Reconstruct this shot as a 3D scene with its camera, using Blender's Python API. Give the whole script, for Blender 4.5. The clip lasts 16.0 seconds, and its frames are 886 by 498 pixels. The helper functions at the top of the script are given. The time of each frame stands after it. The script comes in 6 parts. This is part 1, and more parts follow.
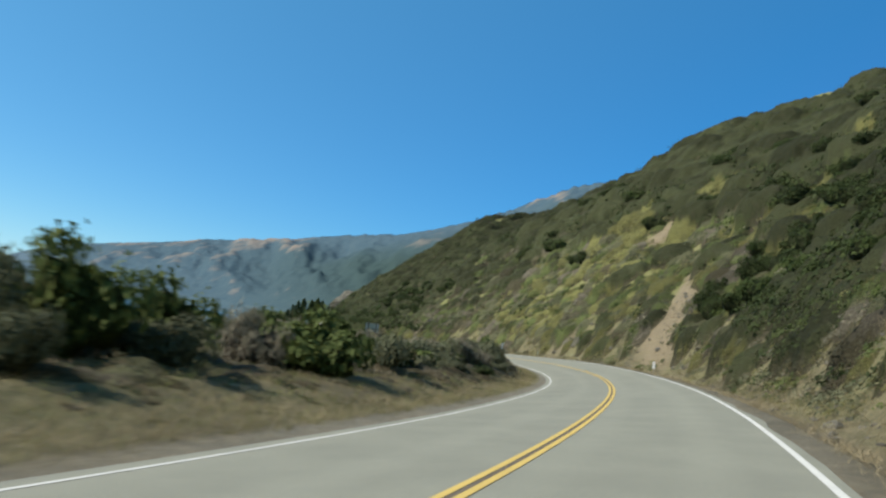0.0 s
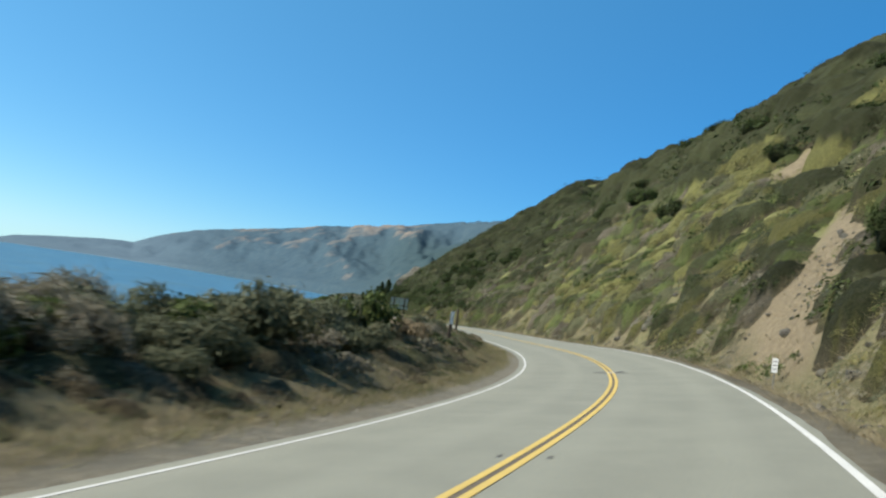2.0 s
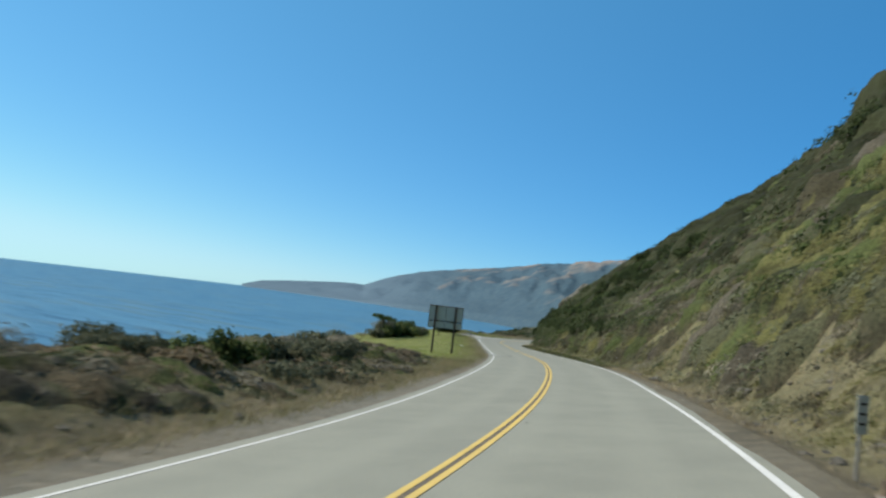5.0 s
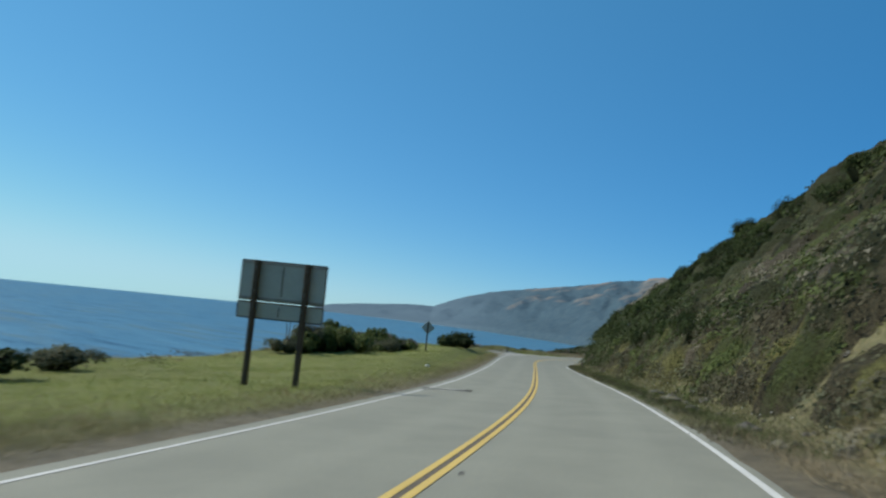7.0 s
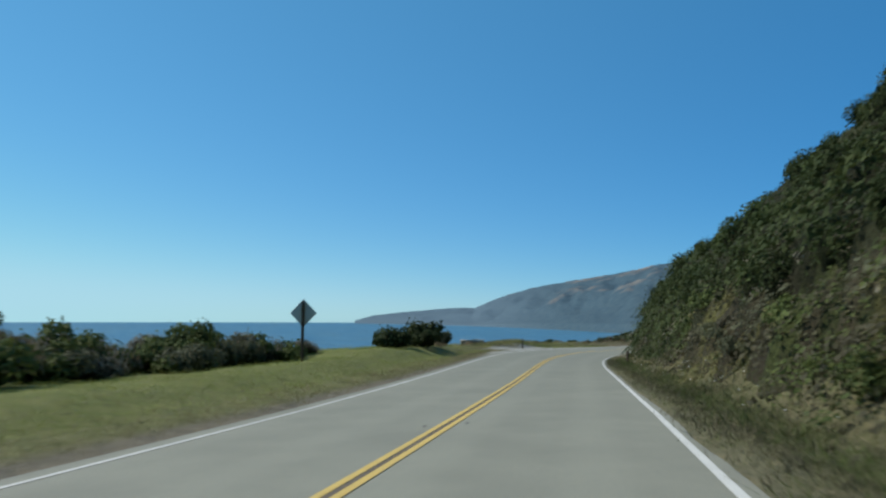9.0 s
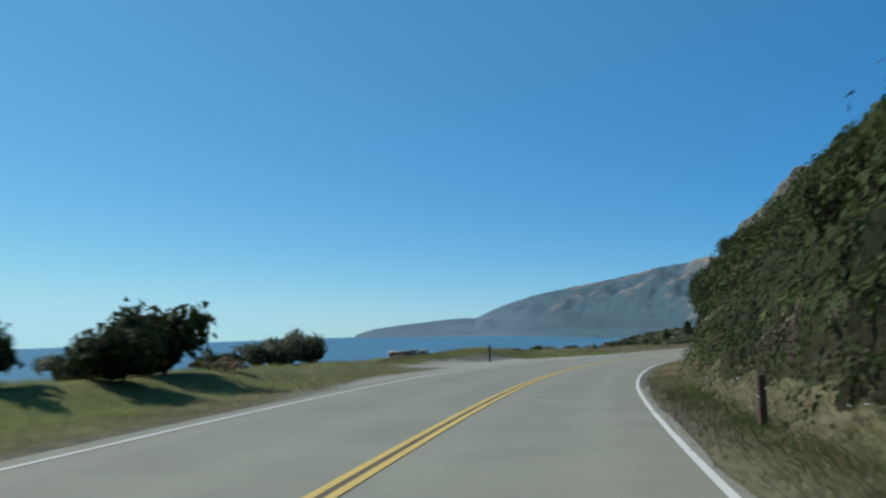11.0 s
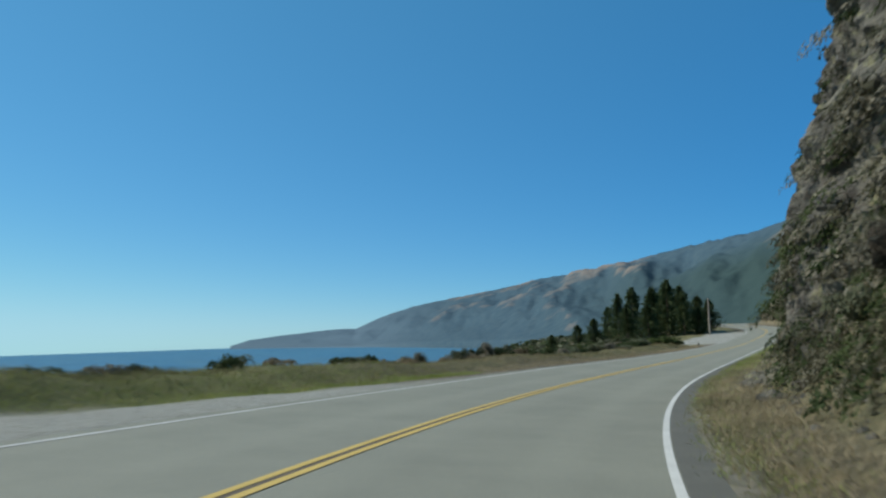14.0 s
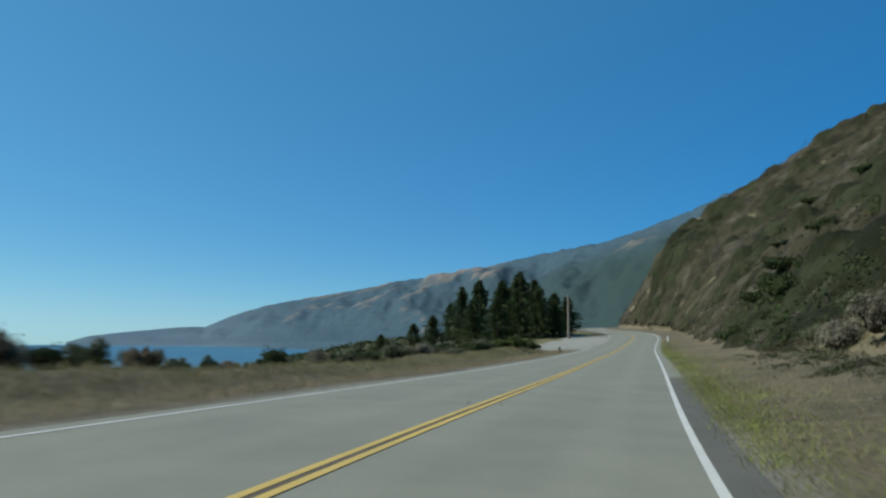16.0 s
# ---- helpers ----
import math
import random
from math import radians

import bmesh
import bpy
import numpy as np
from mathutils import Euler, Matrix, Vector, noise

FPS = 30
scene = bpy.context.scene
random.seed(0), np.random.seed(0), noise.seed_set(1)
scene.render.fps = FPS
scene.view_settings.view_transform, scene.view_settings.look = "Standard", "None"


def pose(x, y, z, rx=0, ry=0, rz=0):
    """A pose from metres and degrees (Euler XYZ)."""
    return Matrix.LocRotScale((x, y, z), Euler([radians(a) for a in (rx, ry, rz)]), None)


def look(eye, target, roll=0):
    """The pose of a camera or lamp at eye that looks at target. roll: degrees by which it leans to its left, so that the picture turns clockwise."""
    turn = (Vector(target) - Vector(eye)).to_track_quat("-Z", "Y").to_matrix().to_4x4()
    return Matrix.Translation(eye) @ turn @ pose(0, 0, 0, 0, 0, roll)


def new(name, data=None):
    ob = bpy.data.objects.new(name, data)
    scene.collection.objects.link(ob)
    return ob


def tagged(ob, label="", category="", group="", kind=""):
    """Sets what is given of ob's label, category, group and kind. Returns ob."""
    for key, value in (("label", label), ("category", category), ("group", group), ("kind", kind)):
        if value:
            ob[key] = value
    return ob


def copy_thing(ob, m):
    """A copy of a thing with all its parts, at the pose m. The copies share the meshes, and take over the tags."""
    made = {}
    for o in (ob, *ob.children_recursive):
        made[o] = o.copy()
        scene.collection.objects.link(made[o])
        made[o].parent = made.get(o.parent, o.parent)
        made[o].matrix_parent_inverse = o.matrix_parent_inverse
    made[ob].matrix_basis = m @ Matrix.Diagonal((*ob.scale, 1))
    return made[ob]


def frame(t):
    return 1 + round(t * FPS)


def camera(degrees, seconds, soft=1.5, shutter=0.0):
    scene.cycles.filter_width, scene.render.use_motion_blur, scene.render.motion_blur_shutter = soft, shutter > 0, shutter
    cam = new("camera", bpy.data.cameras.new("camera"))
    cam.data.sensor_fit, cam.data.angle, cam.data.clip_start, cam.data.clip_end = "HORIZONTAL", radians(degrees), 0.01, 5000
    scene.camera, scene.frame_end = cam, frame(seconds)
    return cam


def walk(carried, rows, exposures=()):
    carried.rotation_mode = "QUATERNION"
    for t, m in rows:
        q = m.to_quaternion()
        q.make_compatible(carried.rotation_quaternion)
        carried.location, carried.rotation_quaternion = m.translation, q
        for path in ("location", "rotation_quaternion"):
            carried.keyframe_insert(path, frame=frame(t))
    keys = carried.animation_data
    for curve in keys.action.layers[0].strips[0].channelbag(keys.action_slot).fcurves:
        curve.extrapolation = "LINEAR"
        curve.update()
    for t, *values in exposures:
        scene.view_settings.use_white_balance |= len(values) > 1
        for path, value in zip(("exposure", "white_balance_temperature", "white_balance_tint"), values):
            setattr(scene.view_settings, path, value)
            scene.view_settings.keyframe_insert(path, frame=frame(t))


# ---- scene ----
EXPO = [(0.0, 0.62, 6950, 11), (1.0, 0.7, 6950, 11), (3.0, 0.74, 6950, 11), (4.0, 0.78, 6900, 11), (4.5, 0.8, 6900, 11), (5.0, 0.54, 6800, 11), (7.5, 0.22, 6550, 10), (9.5, 0.22, 6500, 10), (12.0, 0.24, 6480, 8.5), (16.0, 0.12, 6470, 7)]
# the camera, mounted in a car that follows the lane
cam = camera(55.89, 16.0, soft=2.4, shutter=0.3)
PATH = [
    (0.0, pose(1.071, -9.385, 1.590, 94.526, -6.450, 11.816)),
    (0.5, pose(2.113, 0.091, 1.361, 93.936, -7.034, 12.393)),
    (1.0, pose(2.739, 9.467, 1.143, 93.358, -7.333, 14.626)),
    (1.5, pose(3.015, 18.881, 0.914, 93.221, -7.515, 17.551)),
    (2.0, pose(2.974, 28.303, 0.648, 92.784, -7.424, 19.882)),
    (2.5, pose(2.570, 37.802, 0.356, 93.315, -7.475, 21.284)),
    (3.0, pose(1.869, 47.251, 0.135, 93.095, -7.314, 23.092)),
    (3.5, pose(0.727, 56.753, -0.100, 92.690, -7.042, 25.727)),
    (4.0, pose(-1.094, 66.405, -0.326, 92.665, -6.646, 29.095)),
    (4.5, pose(-3.515, 75.909, -0.518, 93.633, -6.613, 32.315)),
    (5.0, pose(-6.750, 85.294, -0.853, 93.565, -6.645, 35.401)),
    (5.2, pose(-8.261, 88.962, -1.011, 93.275, -6.801, 36.950)),
    (5.5, pose(-10.528, 94.463, -1.247, 93.100, -6.950, 38.050)),
    (6.0, pose(-14.630, 103.374, -1.614, 93.000, -6.950, 39.000)),
    (6.5, pose(-18.918, 112.019, -1.925, 93.500, -6.500, 39.600)),
    (7.0, pose(-23.286, 120.382, -2.204, 94.500, -5.700, 40.300)),
    (7.3, pose(-25.915, 125.213, -2.383, 94.900, -5.019, 40.738)),
    (7.5, pose(-27.667, 128.434, -2.503, 92.708, -5.137, 40.719)),
    (8.0, pose(-32.054, 136.201, -2.849, 94.055, -2.182, 41.808)),
    (8.5, pose(-36.602, 143.832, -3.179, 93.824, -0.419, 42.084)),
    (9.0, pose(-41.299, 151.218, -3.464, 94.567, -0.185, 43.288)),
    (9.5, pose(-46.045, 158.394, -3.771, 94.530, -0.051, 43.719)),
    (9.7, pose(-47.953, 161.234, -3.881, 94.745, 0.020, 44.132)),
    (10.0, pose(-50.814, 165.495, -4.047, 94.900, 0.448, 44.25)),
    (10.5, pose(-55.568, 172.555, -4.310, 95.100, 1.169, 44.00)),
    (11.0, pose(-60.289, 179.538, -4.545, 95.350, 1.899, 43.45)),
    (11.5, pose(-64.887, 186.420, -4.768, 95.500, 2.427, 42.85)),
    (11.8, pose(-67.495, 190.508, -4.898, 95.571, 2.494, 42.209)),
    (12.0, pose(-69.234, 193.234, -4.984, 95.830, 2.538, 41.655)),
    (12.5, pose(-73.294, 200.047, -5.257, 95.655, 2.517, 40.775)),
    (13.0, pose(-77.182, 206.989, -5.545, 95.612, 3.335, 38.773)),
    (13.5, pose(-80.891, 213.860, -5.754, 95.878, 2.633, 36.798)),
    (14.0, pose(-84.353, 220.683, -5.942, 95.850, 1.791, 35.401)),
    (14.5, pose(-87.433, 227.470, -6.134, 95.690, 1.299, 34.124)),
    (15.0, pose(-90.197, 234.435, -6.326, 95.833, 0.533, 31.541)),
    (15.5, pose(-92.731, 241.766, -6.479, 95.883, 0.287, 28.454)),
    (16.0, pose(-94.996, 249.384, -6.619, 95.808, 0.476, 25.637)),
]
walk(cam, PATH, exposures=EXPO)

# the road: plan curvature (1/m), grade, cross fall and lane widths at stations 15 m apart
ROAD_START, ROAD_STEP, ROAD_HEADING = -20, 15, -0.08375
CURVE = [0.00517, 0.00412, 0.00307, 0.00314, 0.00396, 0.00860, 0.00712, 0.00528, 0.00350, 0.00253, 0.00262, 0.00343, 0.00103, -0.00021, 0.00078, -0.00215, -0.00304, -0.00449, -0.00740, -0.00636, -0.00295, 0.00014, 0.00031, -0.00007, -0.00045, -0.00090, -0.00061, 0.00121, 0.00442, 0.00813, 0.00900, -0.00400, -0.02000, -0.03000]
GRADE = [-0.0306, -0.0294, -0.0275, -0.0304, -0.0263, -0.0219, -0.0253, -0.0372, -0.0339, -0.0253, -0.0313, -0.0344, -0.0336, -0.0295, -0.0239, -0.0218, -0.0279, -0.0268, -0.0267, -0.0209, -0.0132, -0.0093, -0.0075, -0.0079, -0.0033, 0.0064, 0.0174, 0.0255, 0.0294, 0.0289, 0.0259, 0.0224, 0.0191, 0.0161]
BANK = [0.0426, 0.0835, 0.1208, 0.1435, 0.1550, 0.1543, 0.1527, 0.1431, 0.1194, 0.0884, 0.0692, 0.0479, 0.0392, 0.0212, -0.0108, -0.0454, -0.0719, -0.0671, -0.0546, -0.0447, -0.0463, -0.0220, 0.0006, 0.0120, 0.0185, 0.0207, 0.0191, 0.0151, 0.0109, 0.0072, 0.0039, 0.0011, -0.0011, -0.0030]
LANE_LEFT = [3.21, 3.19, 3.16, 3.17, 3.18, 3.30, 3.31, 3.15, 3.07, 3.16, 3.21, 3.23, 3.17, 3.22, 3.27, 3.34, 3.41, 3.33, 3.30, 3.31, 3.43, 3.40, 3.40, 3.40, 3.39, 3.38, 3.39, 3.39, 3.39, 3.39, 3.40, 3.40, 3.40, 3.40]
LANE_RIGHT = [3.33, 3.32, 3.32, 3.28, 3.25, 3.23, 3.37, 3.41, 3.37, 3.34, 3.35, 3.29, 3.28, 3.32, 3.27, 3.24, 3.22, 3.31, 3.34, 3.37, 3.29, 3.30, 3.31, 3.34, 3.35, 3.36, 3.36, 3.37, 3.38, 3.39, 3.39, 3.39, 3.39, 3.39]

# ---- light: low clear-day sun from the ocean side, blue sky ----
SUN_AZIMUTH, SUN_HEIGHT = 116.0, 41.0      # degrees left of the y axis, degrees above the sea
world = bpy.data.worlds.new("sky")
scene.world = world
world.use_nodes = True
wn = world.node_tree.nodes
sky = wn.new("ShaderNodeTexSky")
sky.sky_type = 'NISHITA'
sky.sun_disc = False
sky.sun_elevation = radians(SUN_HEIGHT)
sky.sun_rotation = radians(-SUN_AZIMUTH)
sky.altitude = 40
sky.air_density = 0.7
sky.dust_density = 0.0
sky.ozone_density = 5.0
wn["Background"].inputs[1].default_value = 0.12
sky_links = world.node_tree.links
deep = wn.new("ShaderNodeHueSaturation")
deep.inputs["Saturation"].default_value = 1.2
deep.inputs["Hue"].default_value = 0.495
sky_links.new(sky.outputs[0], deep.inputs["Color"])
veil = wn.new("ShaderNodeMix")          # thin even veil of marine air
veil.data_type = 'RGBA'
veil.inputs[0].default_value = 0.42
veil.inputs[7].default_value = (0.62, 2.45, 4.3, 1.0)
sky_links.new(deep.outputs[0], veil.inputs[6])
sun_dir = Vector((-math.sin(radians(SUN_AZIMUTH)) * math.cos(radians(SUN_HEIGHT)),
                  math.cos(radians(SUN_AZIMUTH)) * math.cos(radians(SUN_HEIGHT)), math.sin(radians(SUN_HEIGHT))))
# the sky pales towards the sun and deepens away from it; bright sea haze stays below white
toward = wn.new("ShaderNodeVectorMath")
toward.operation = 'DOT_PRODUCT'
toward.inputs[1].default_value = sun_dir
sky_links.new(wn.new("ShaderNodeTexCoord").outputs["Generated"], toward.inputs[0])
split, join = wn.new("ShaderNodeSeparateColor"), wn.new("ShaderNodeCombineColor")
sky_links.new(veil.outputs[2], split.inputs[0])
for band, (level, slope, least, cap) in enumerate(((0.58, 1.05, 0.36, 2.9), (0.80, 0.50, 0.62, 5.0), (0.90, 0.20, 0.75, 5.9))):
    gain = wn.new("ShaderNodeMath")
    gain.operation = 'MULTIPLY_ADD'
    gain.inputs[1].default_value, gain.inputs[2].default_value = slope, level
    sky_links.new(toward.outputs["Value"], gain.inputs[0])
    floor_gain = wn.new("ShaderNodeMath")
    floor_gain.operation = 'MAXIMUM'
    floor_gain.inputs[1].default_value = least
    sky_links.new(gain.outputs[0], floor_gain.inputs[0])
    times = wn.new("ShaderNodeMath")
    times.operation = 'MULTIPLY'
    sky_links.new(split.outputs[band], times.inputs[0])
    sky_links.new(floor_gain.outputs[0], times.inputs[1])
    soft_top = wn.new("ShaderNodeMath")
    soft_top.operation = 'SMOOTH_MIN'
    soft_top.inputs[1].default_value, soft_top.inputs[2].default_value = cap, 2.0
    sky_links.new(times.outputs[0], soft_top.inputs[0])
    sky_links.new(soft_top.outputs[0], join.inputs[band])
sky_links.new(join.outputs[0], wn["Background"].inputs[0])
lamp = bpy.data.lights.new("sun", 'SUN')
lamp.energy, lamp.angle, lamp.color = 4.3, radians(0.53), (1.0, 0.95, 0.86)
sun_ob = new("sun", lamp)
sun_ob.matrix_world = look(sun_dir * 100, (0, 0, 0))

# ---- geometry helpers ----
SEA_LEVEL = -45.0

FINE = 1.0
STATION = np.arange(ROAD_START, ROAD_START + ROAD_STEP * (len(CURVE) - 1) + 0.01, FINE)
KNOT = ROAD_START + ROAD_STEP * np.arange(len(CURVE))


def run_sum(values):
    return np.concatenate([[0], np.cumsum((values[1:] + values[:-1]) / 2 * FINE)])


zero = int(round(-ROAD_START / FINE))
heading = run_sum(np.interp(STATION, KNOT, CURVE))
heading += ROAD_HEADING - heading[zero]
CENTRE = np.stack([run_sum(-np.sin(heading)), run_sum(np.cos(heading)), run_sum(np.interp(STATION, KNOT, GRADE))], 1)
CENTRE -= CENTRE[zero]
# straight run-ins before the first and after the last station
n_in, n_out = 60, 120
head = np.concatenate([np.full(n_in, heading[0]), heading, np.full(n_out, heading[-1])])
first = CENTRE[0] + np.arange(-n_in, 0)[:, None] * FINE * np.array([-math.sin(heading[0]), math.cos(heading[0]), GRADE[0]])
last = CENTRE[-1] + np.arange(1, n_out + 1)[:, None] * FINE * np.array([-math.sin(heading[-1]), math.cos(heading[-1]), 0.0])
CENTRE = np.concatenate([first, CENTRE, last])
STATION = np.concatenate([STATION[0] + np.arange(-n_in, 0) * FINE, STATION, STATION[-1] + np.arange(1, n_out + 1) * FINE])
RIGHT = np.stack([np.cos(head), np.sin(head)], 1)
FALL = np.interp(STATION, KNOT, BANK)
WIDE_L, WIDE_R = np.interp(STATION, KNOT, LANE_LEFT), np.interp(STATION, KNOT, LANE_RIGHT)


def smooth(values, width):
    k = np.hanning(2 * width + 1)[:, None]
    k /= k.sum()
    padded = np.concatenate([np.repeat(values[:1], width, 0), values, np.repeat(values[-1:], width, 0)])
    return np.stack([np.convolve(padded[:, i], k[:, 0], "valid") for i in range(values.shape[1])], 1)


SOFT_CENTRE = smooth(CENTRE[:, :2], 70)
step_dir = np.gradient(SOFT_CENTRE, axis=0)
step_dir /= np.linalg.norm(step_dir, axis=1)[:, None]
SOFT_RIGHT = np.stack([step_dir[:, 1], -step_dir[:, 0]], 1)


def along(table, s):
    """Rows of a table, read at stations s."""
    f = np.clip((np.asarray(s, float) - STATION[0]) / FINE, 0, len(STATION) - 1.001)
    i = f.astype(int)
    f = f - i
    if table.ndim > 1:
        f = f[..., None]
    return table[i] * (1 - f) + table[i + 1] * f


def plan(s, u):
    """Plan place (x, y) at station s and offset u to the right of the centre line."""
    s, u = np.asarray(s, float), np.asarray(u, float)
    near = along(CENTRE[:, :2], s) + along(RIGHT, s) * u[..., None]
    off = along(SOFT_CENTRE, s) + along(SOFT_RIGHT, s) * u[..., None]
    w = np.clip((np.abs(u) - 14) / 60, 0, 1)
    w = (w * w * (3 - 2 * w))[..., None]
    return near * (1 - w) + off * w


def lattice(ix, iy, seed):
    h = (ix * 374761393 + iy * 668265263 + seed * 1442695041) & 0x7FFFFFFF
    h = ((h ^ (h >> 13)) * 1274126177) & 0x7FFFFFFF
    return ((h ^ (h >> 16)) & 0xFFFF) / 65535.0


def value_noise(x, y, seed=0):
    """Smooth noise, about -1 to 1, one feature a unit."""
    ix, iy = np.floor(x).astype(np.int64), np.floor(y).astype(np.int64)
    fx, fy = x - ix, y - iy
    fx, fy = fx * fx * (3 - 2 * fx), fy * fy * (3 - 2 * fy)
    a = lattice(ix, iy, seed) * (1 - fx) + lattice(ix + 1, iy, seed) * fx
    b = lattice(ix, iy + 1, seed) * (1 - fx) + lattice(ix + 1, iy + 1, seed) * fx
    return (a * (1 - fy) + b * fy) * 2 - 1


def fractal(x, y, seed=0, octaves=4):
    total, amp = 0 * np.asarray(x, float), 1.0
    for k in range(octaves):
        total = total + amp * value_noise(x * 2 ** k + 17.3 * k, y * 2 ** k + 5.1 * k, seed + k)
        amp *= 0.5
    return total / 1.9


def ramp(x, a, b):
    f = np.clip((x - a) / (b - a), 0, 1)
    return f * f * (3 - 2 * f)


def mesh_from(name, verts, faces, material=None, smooth_shade=True):
    me = bpy.data.meshes.new(name)
    verts = np.asarray(verts, np.float32)
    faces = np.asarray(faces, np.int32)
    me.vertices.add(len(verts))
    me.vertices.foreach_set("co", verts.ravel())
    k = faces.shape[1]
    me.loops.add(faces.size)
    me.loops.foreach_set("vertex_index", faces.ravel())
    me.polygons.add(len(faces))
    me.polygons.foreach_set("loop_start", np.arange(0, faces.size, k, dtype=np.int32))
    me.polygons.foreach_set("use_smooth", np.full(len(faces), smooth_shade))
    me.update(calc_edges=True)
    if material:
        me.materials.append(material)
    return me


def grid_faces(rows, cols):
    i = np.arange(rows - 1)[:, None] * cols + np.arange(cols - 1)[None, :]
    i = i.ravel()
    return np.stack([i, i + 1, i + cols + 1, i + cols], 1)


def part(name, bm, material, parent=None, label=""):
    """Links a bmesh as one mesh object under a thing or a part."""
    me = bpy.data.meshes.new(name)
    bm.to_mesh(me)
    bm.free()
    me.materials.append(material)
    ob = new(name, me)
    if parent is not None:
        ob.parent = parent
    if label:
        tagged(ob, label)
    return ob


def thing(name, m, label, category, group="", kind=""):
    ob = new(name)
    ob.empty_display_size = 0.3
    ob.matrix_world = m
    return tagged(ob, label, category, group, kind)


# ---- the lie of the land, by station and offset ----
#  station, verge width, first slope, its height, second slope, height of its end, third slope, crest
HILL = np.array([
    (-80, 2.5, 1.0, 5, 1.00, 36, 0.60, 62),
    (60, 2.2, 1.2, 5, 1.00, 36, 0.55, 60),
    (100, 1.8, 1.2, 4, 0.92, 32, 0.58, 61),
    (140, 1.6, 1.2, 4, 1.12, 30, 0.62, 55),
    (156, 1.6, 1.2, 4, 1.0, 28, 0.6, 54),
    (190, 1.4, 1.2, 4, 0.88, 21, 0.65, 46),
    (203, 1.1, 1.3, 4, 0.78, 16, 0.6, 38),
    (214, 1.0, 1.3, 3.2, 0.55, 12, 0.6, 32),
    (228, 1.1, 1.25, 3.4, 0.60, 13, 0.6, 33),
    (240, 1.2, 1.4, 5, 0.85, 17, 0.62, 35),
    (251, 1.6, 1.9, 8, 0.78, 21, 0.78, 40),
    (258, 1.6, 1.6, 8, 0.80, 18, 0.55, 28),
    (262, 1.6, 2.0, 9, 0.8, 19, 0.55, 29),
    (276, 2.2, 2.0, 9, 0.8, 19, 0.60, 32),
    (286, 5.0, 1.0, 6, 0.90, 24, 0.65, 45),
    (300, 6.0, 0.6, 4, 0.74, 40, 0.60, 60),
    (360, 4.5, 0.8, 5, 0.76, 52, 0.55, 66),
    (425, 3.0, 1.2, 12, 0.72, 36, 0.62, 58),
    (455, 3.0, 1.7, 19, 0.75, 33, 0.52, 47),
    (476, 3.0, 0.8, 5, 0.60, 14, 0.30, 16),
    (700, 3.0, 0.5, 3, 0.40, 5, 0.10, 6)], float)
#  station, shoulder width, bank height, shelf width, fall slope
SHELF = np.array([
    (-80, 1.6, 0.45, 16, 0.8),
    (30, 1.6, 0.5, 13, 0.8),
    (60, 1.0, 0.75, 7, 0.8),
    (90, 1.0, 0.7, 5.5, 0.8),
    (120, 1.2, 0.3, 7, 0.8),
    (140, 1.5, 0.0, 13, 0.8),
    (147, 1.5, -0.15, 14, 0.8),
    (156, 1.5, 0.15, 14, 0.8),
    (190, 1.8, 0.5, 10, 0.8),
    (212, 1.8, 0.65, 7, 0.8),
    (226, 2.0, 0.35, 7, 0.8),
    (239, 3.0, 0.42, 7, 0.8),
    (244, 3.6, 0.8, 7, 0.9),
    (252, 3.4, 0.9, 6.5, 0.9),
    (262, 2.6, 0.65, 5.5, 0.9),
    (280, 1.6, 0.55, 5.5, 0.9),
    (300, 1.6, 0.5, 5.5, 0.9),
    (320, 1.6, 0.4, 7, 0.8),
    (340, 1.6, 0.8, 18, 0.8),
    (360, 3.0, 0.2, 34, 0.8),
    (400, 6.0, 0.0, 40, 0.8),
    (700, 2.0, 0.0, 40, 0.8)], float)


def table(rows, column, s):
    return np.interp(s, rows[:, 0], rows[:, column])


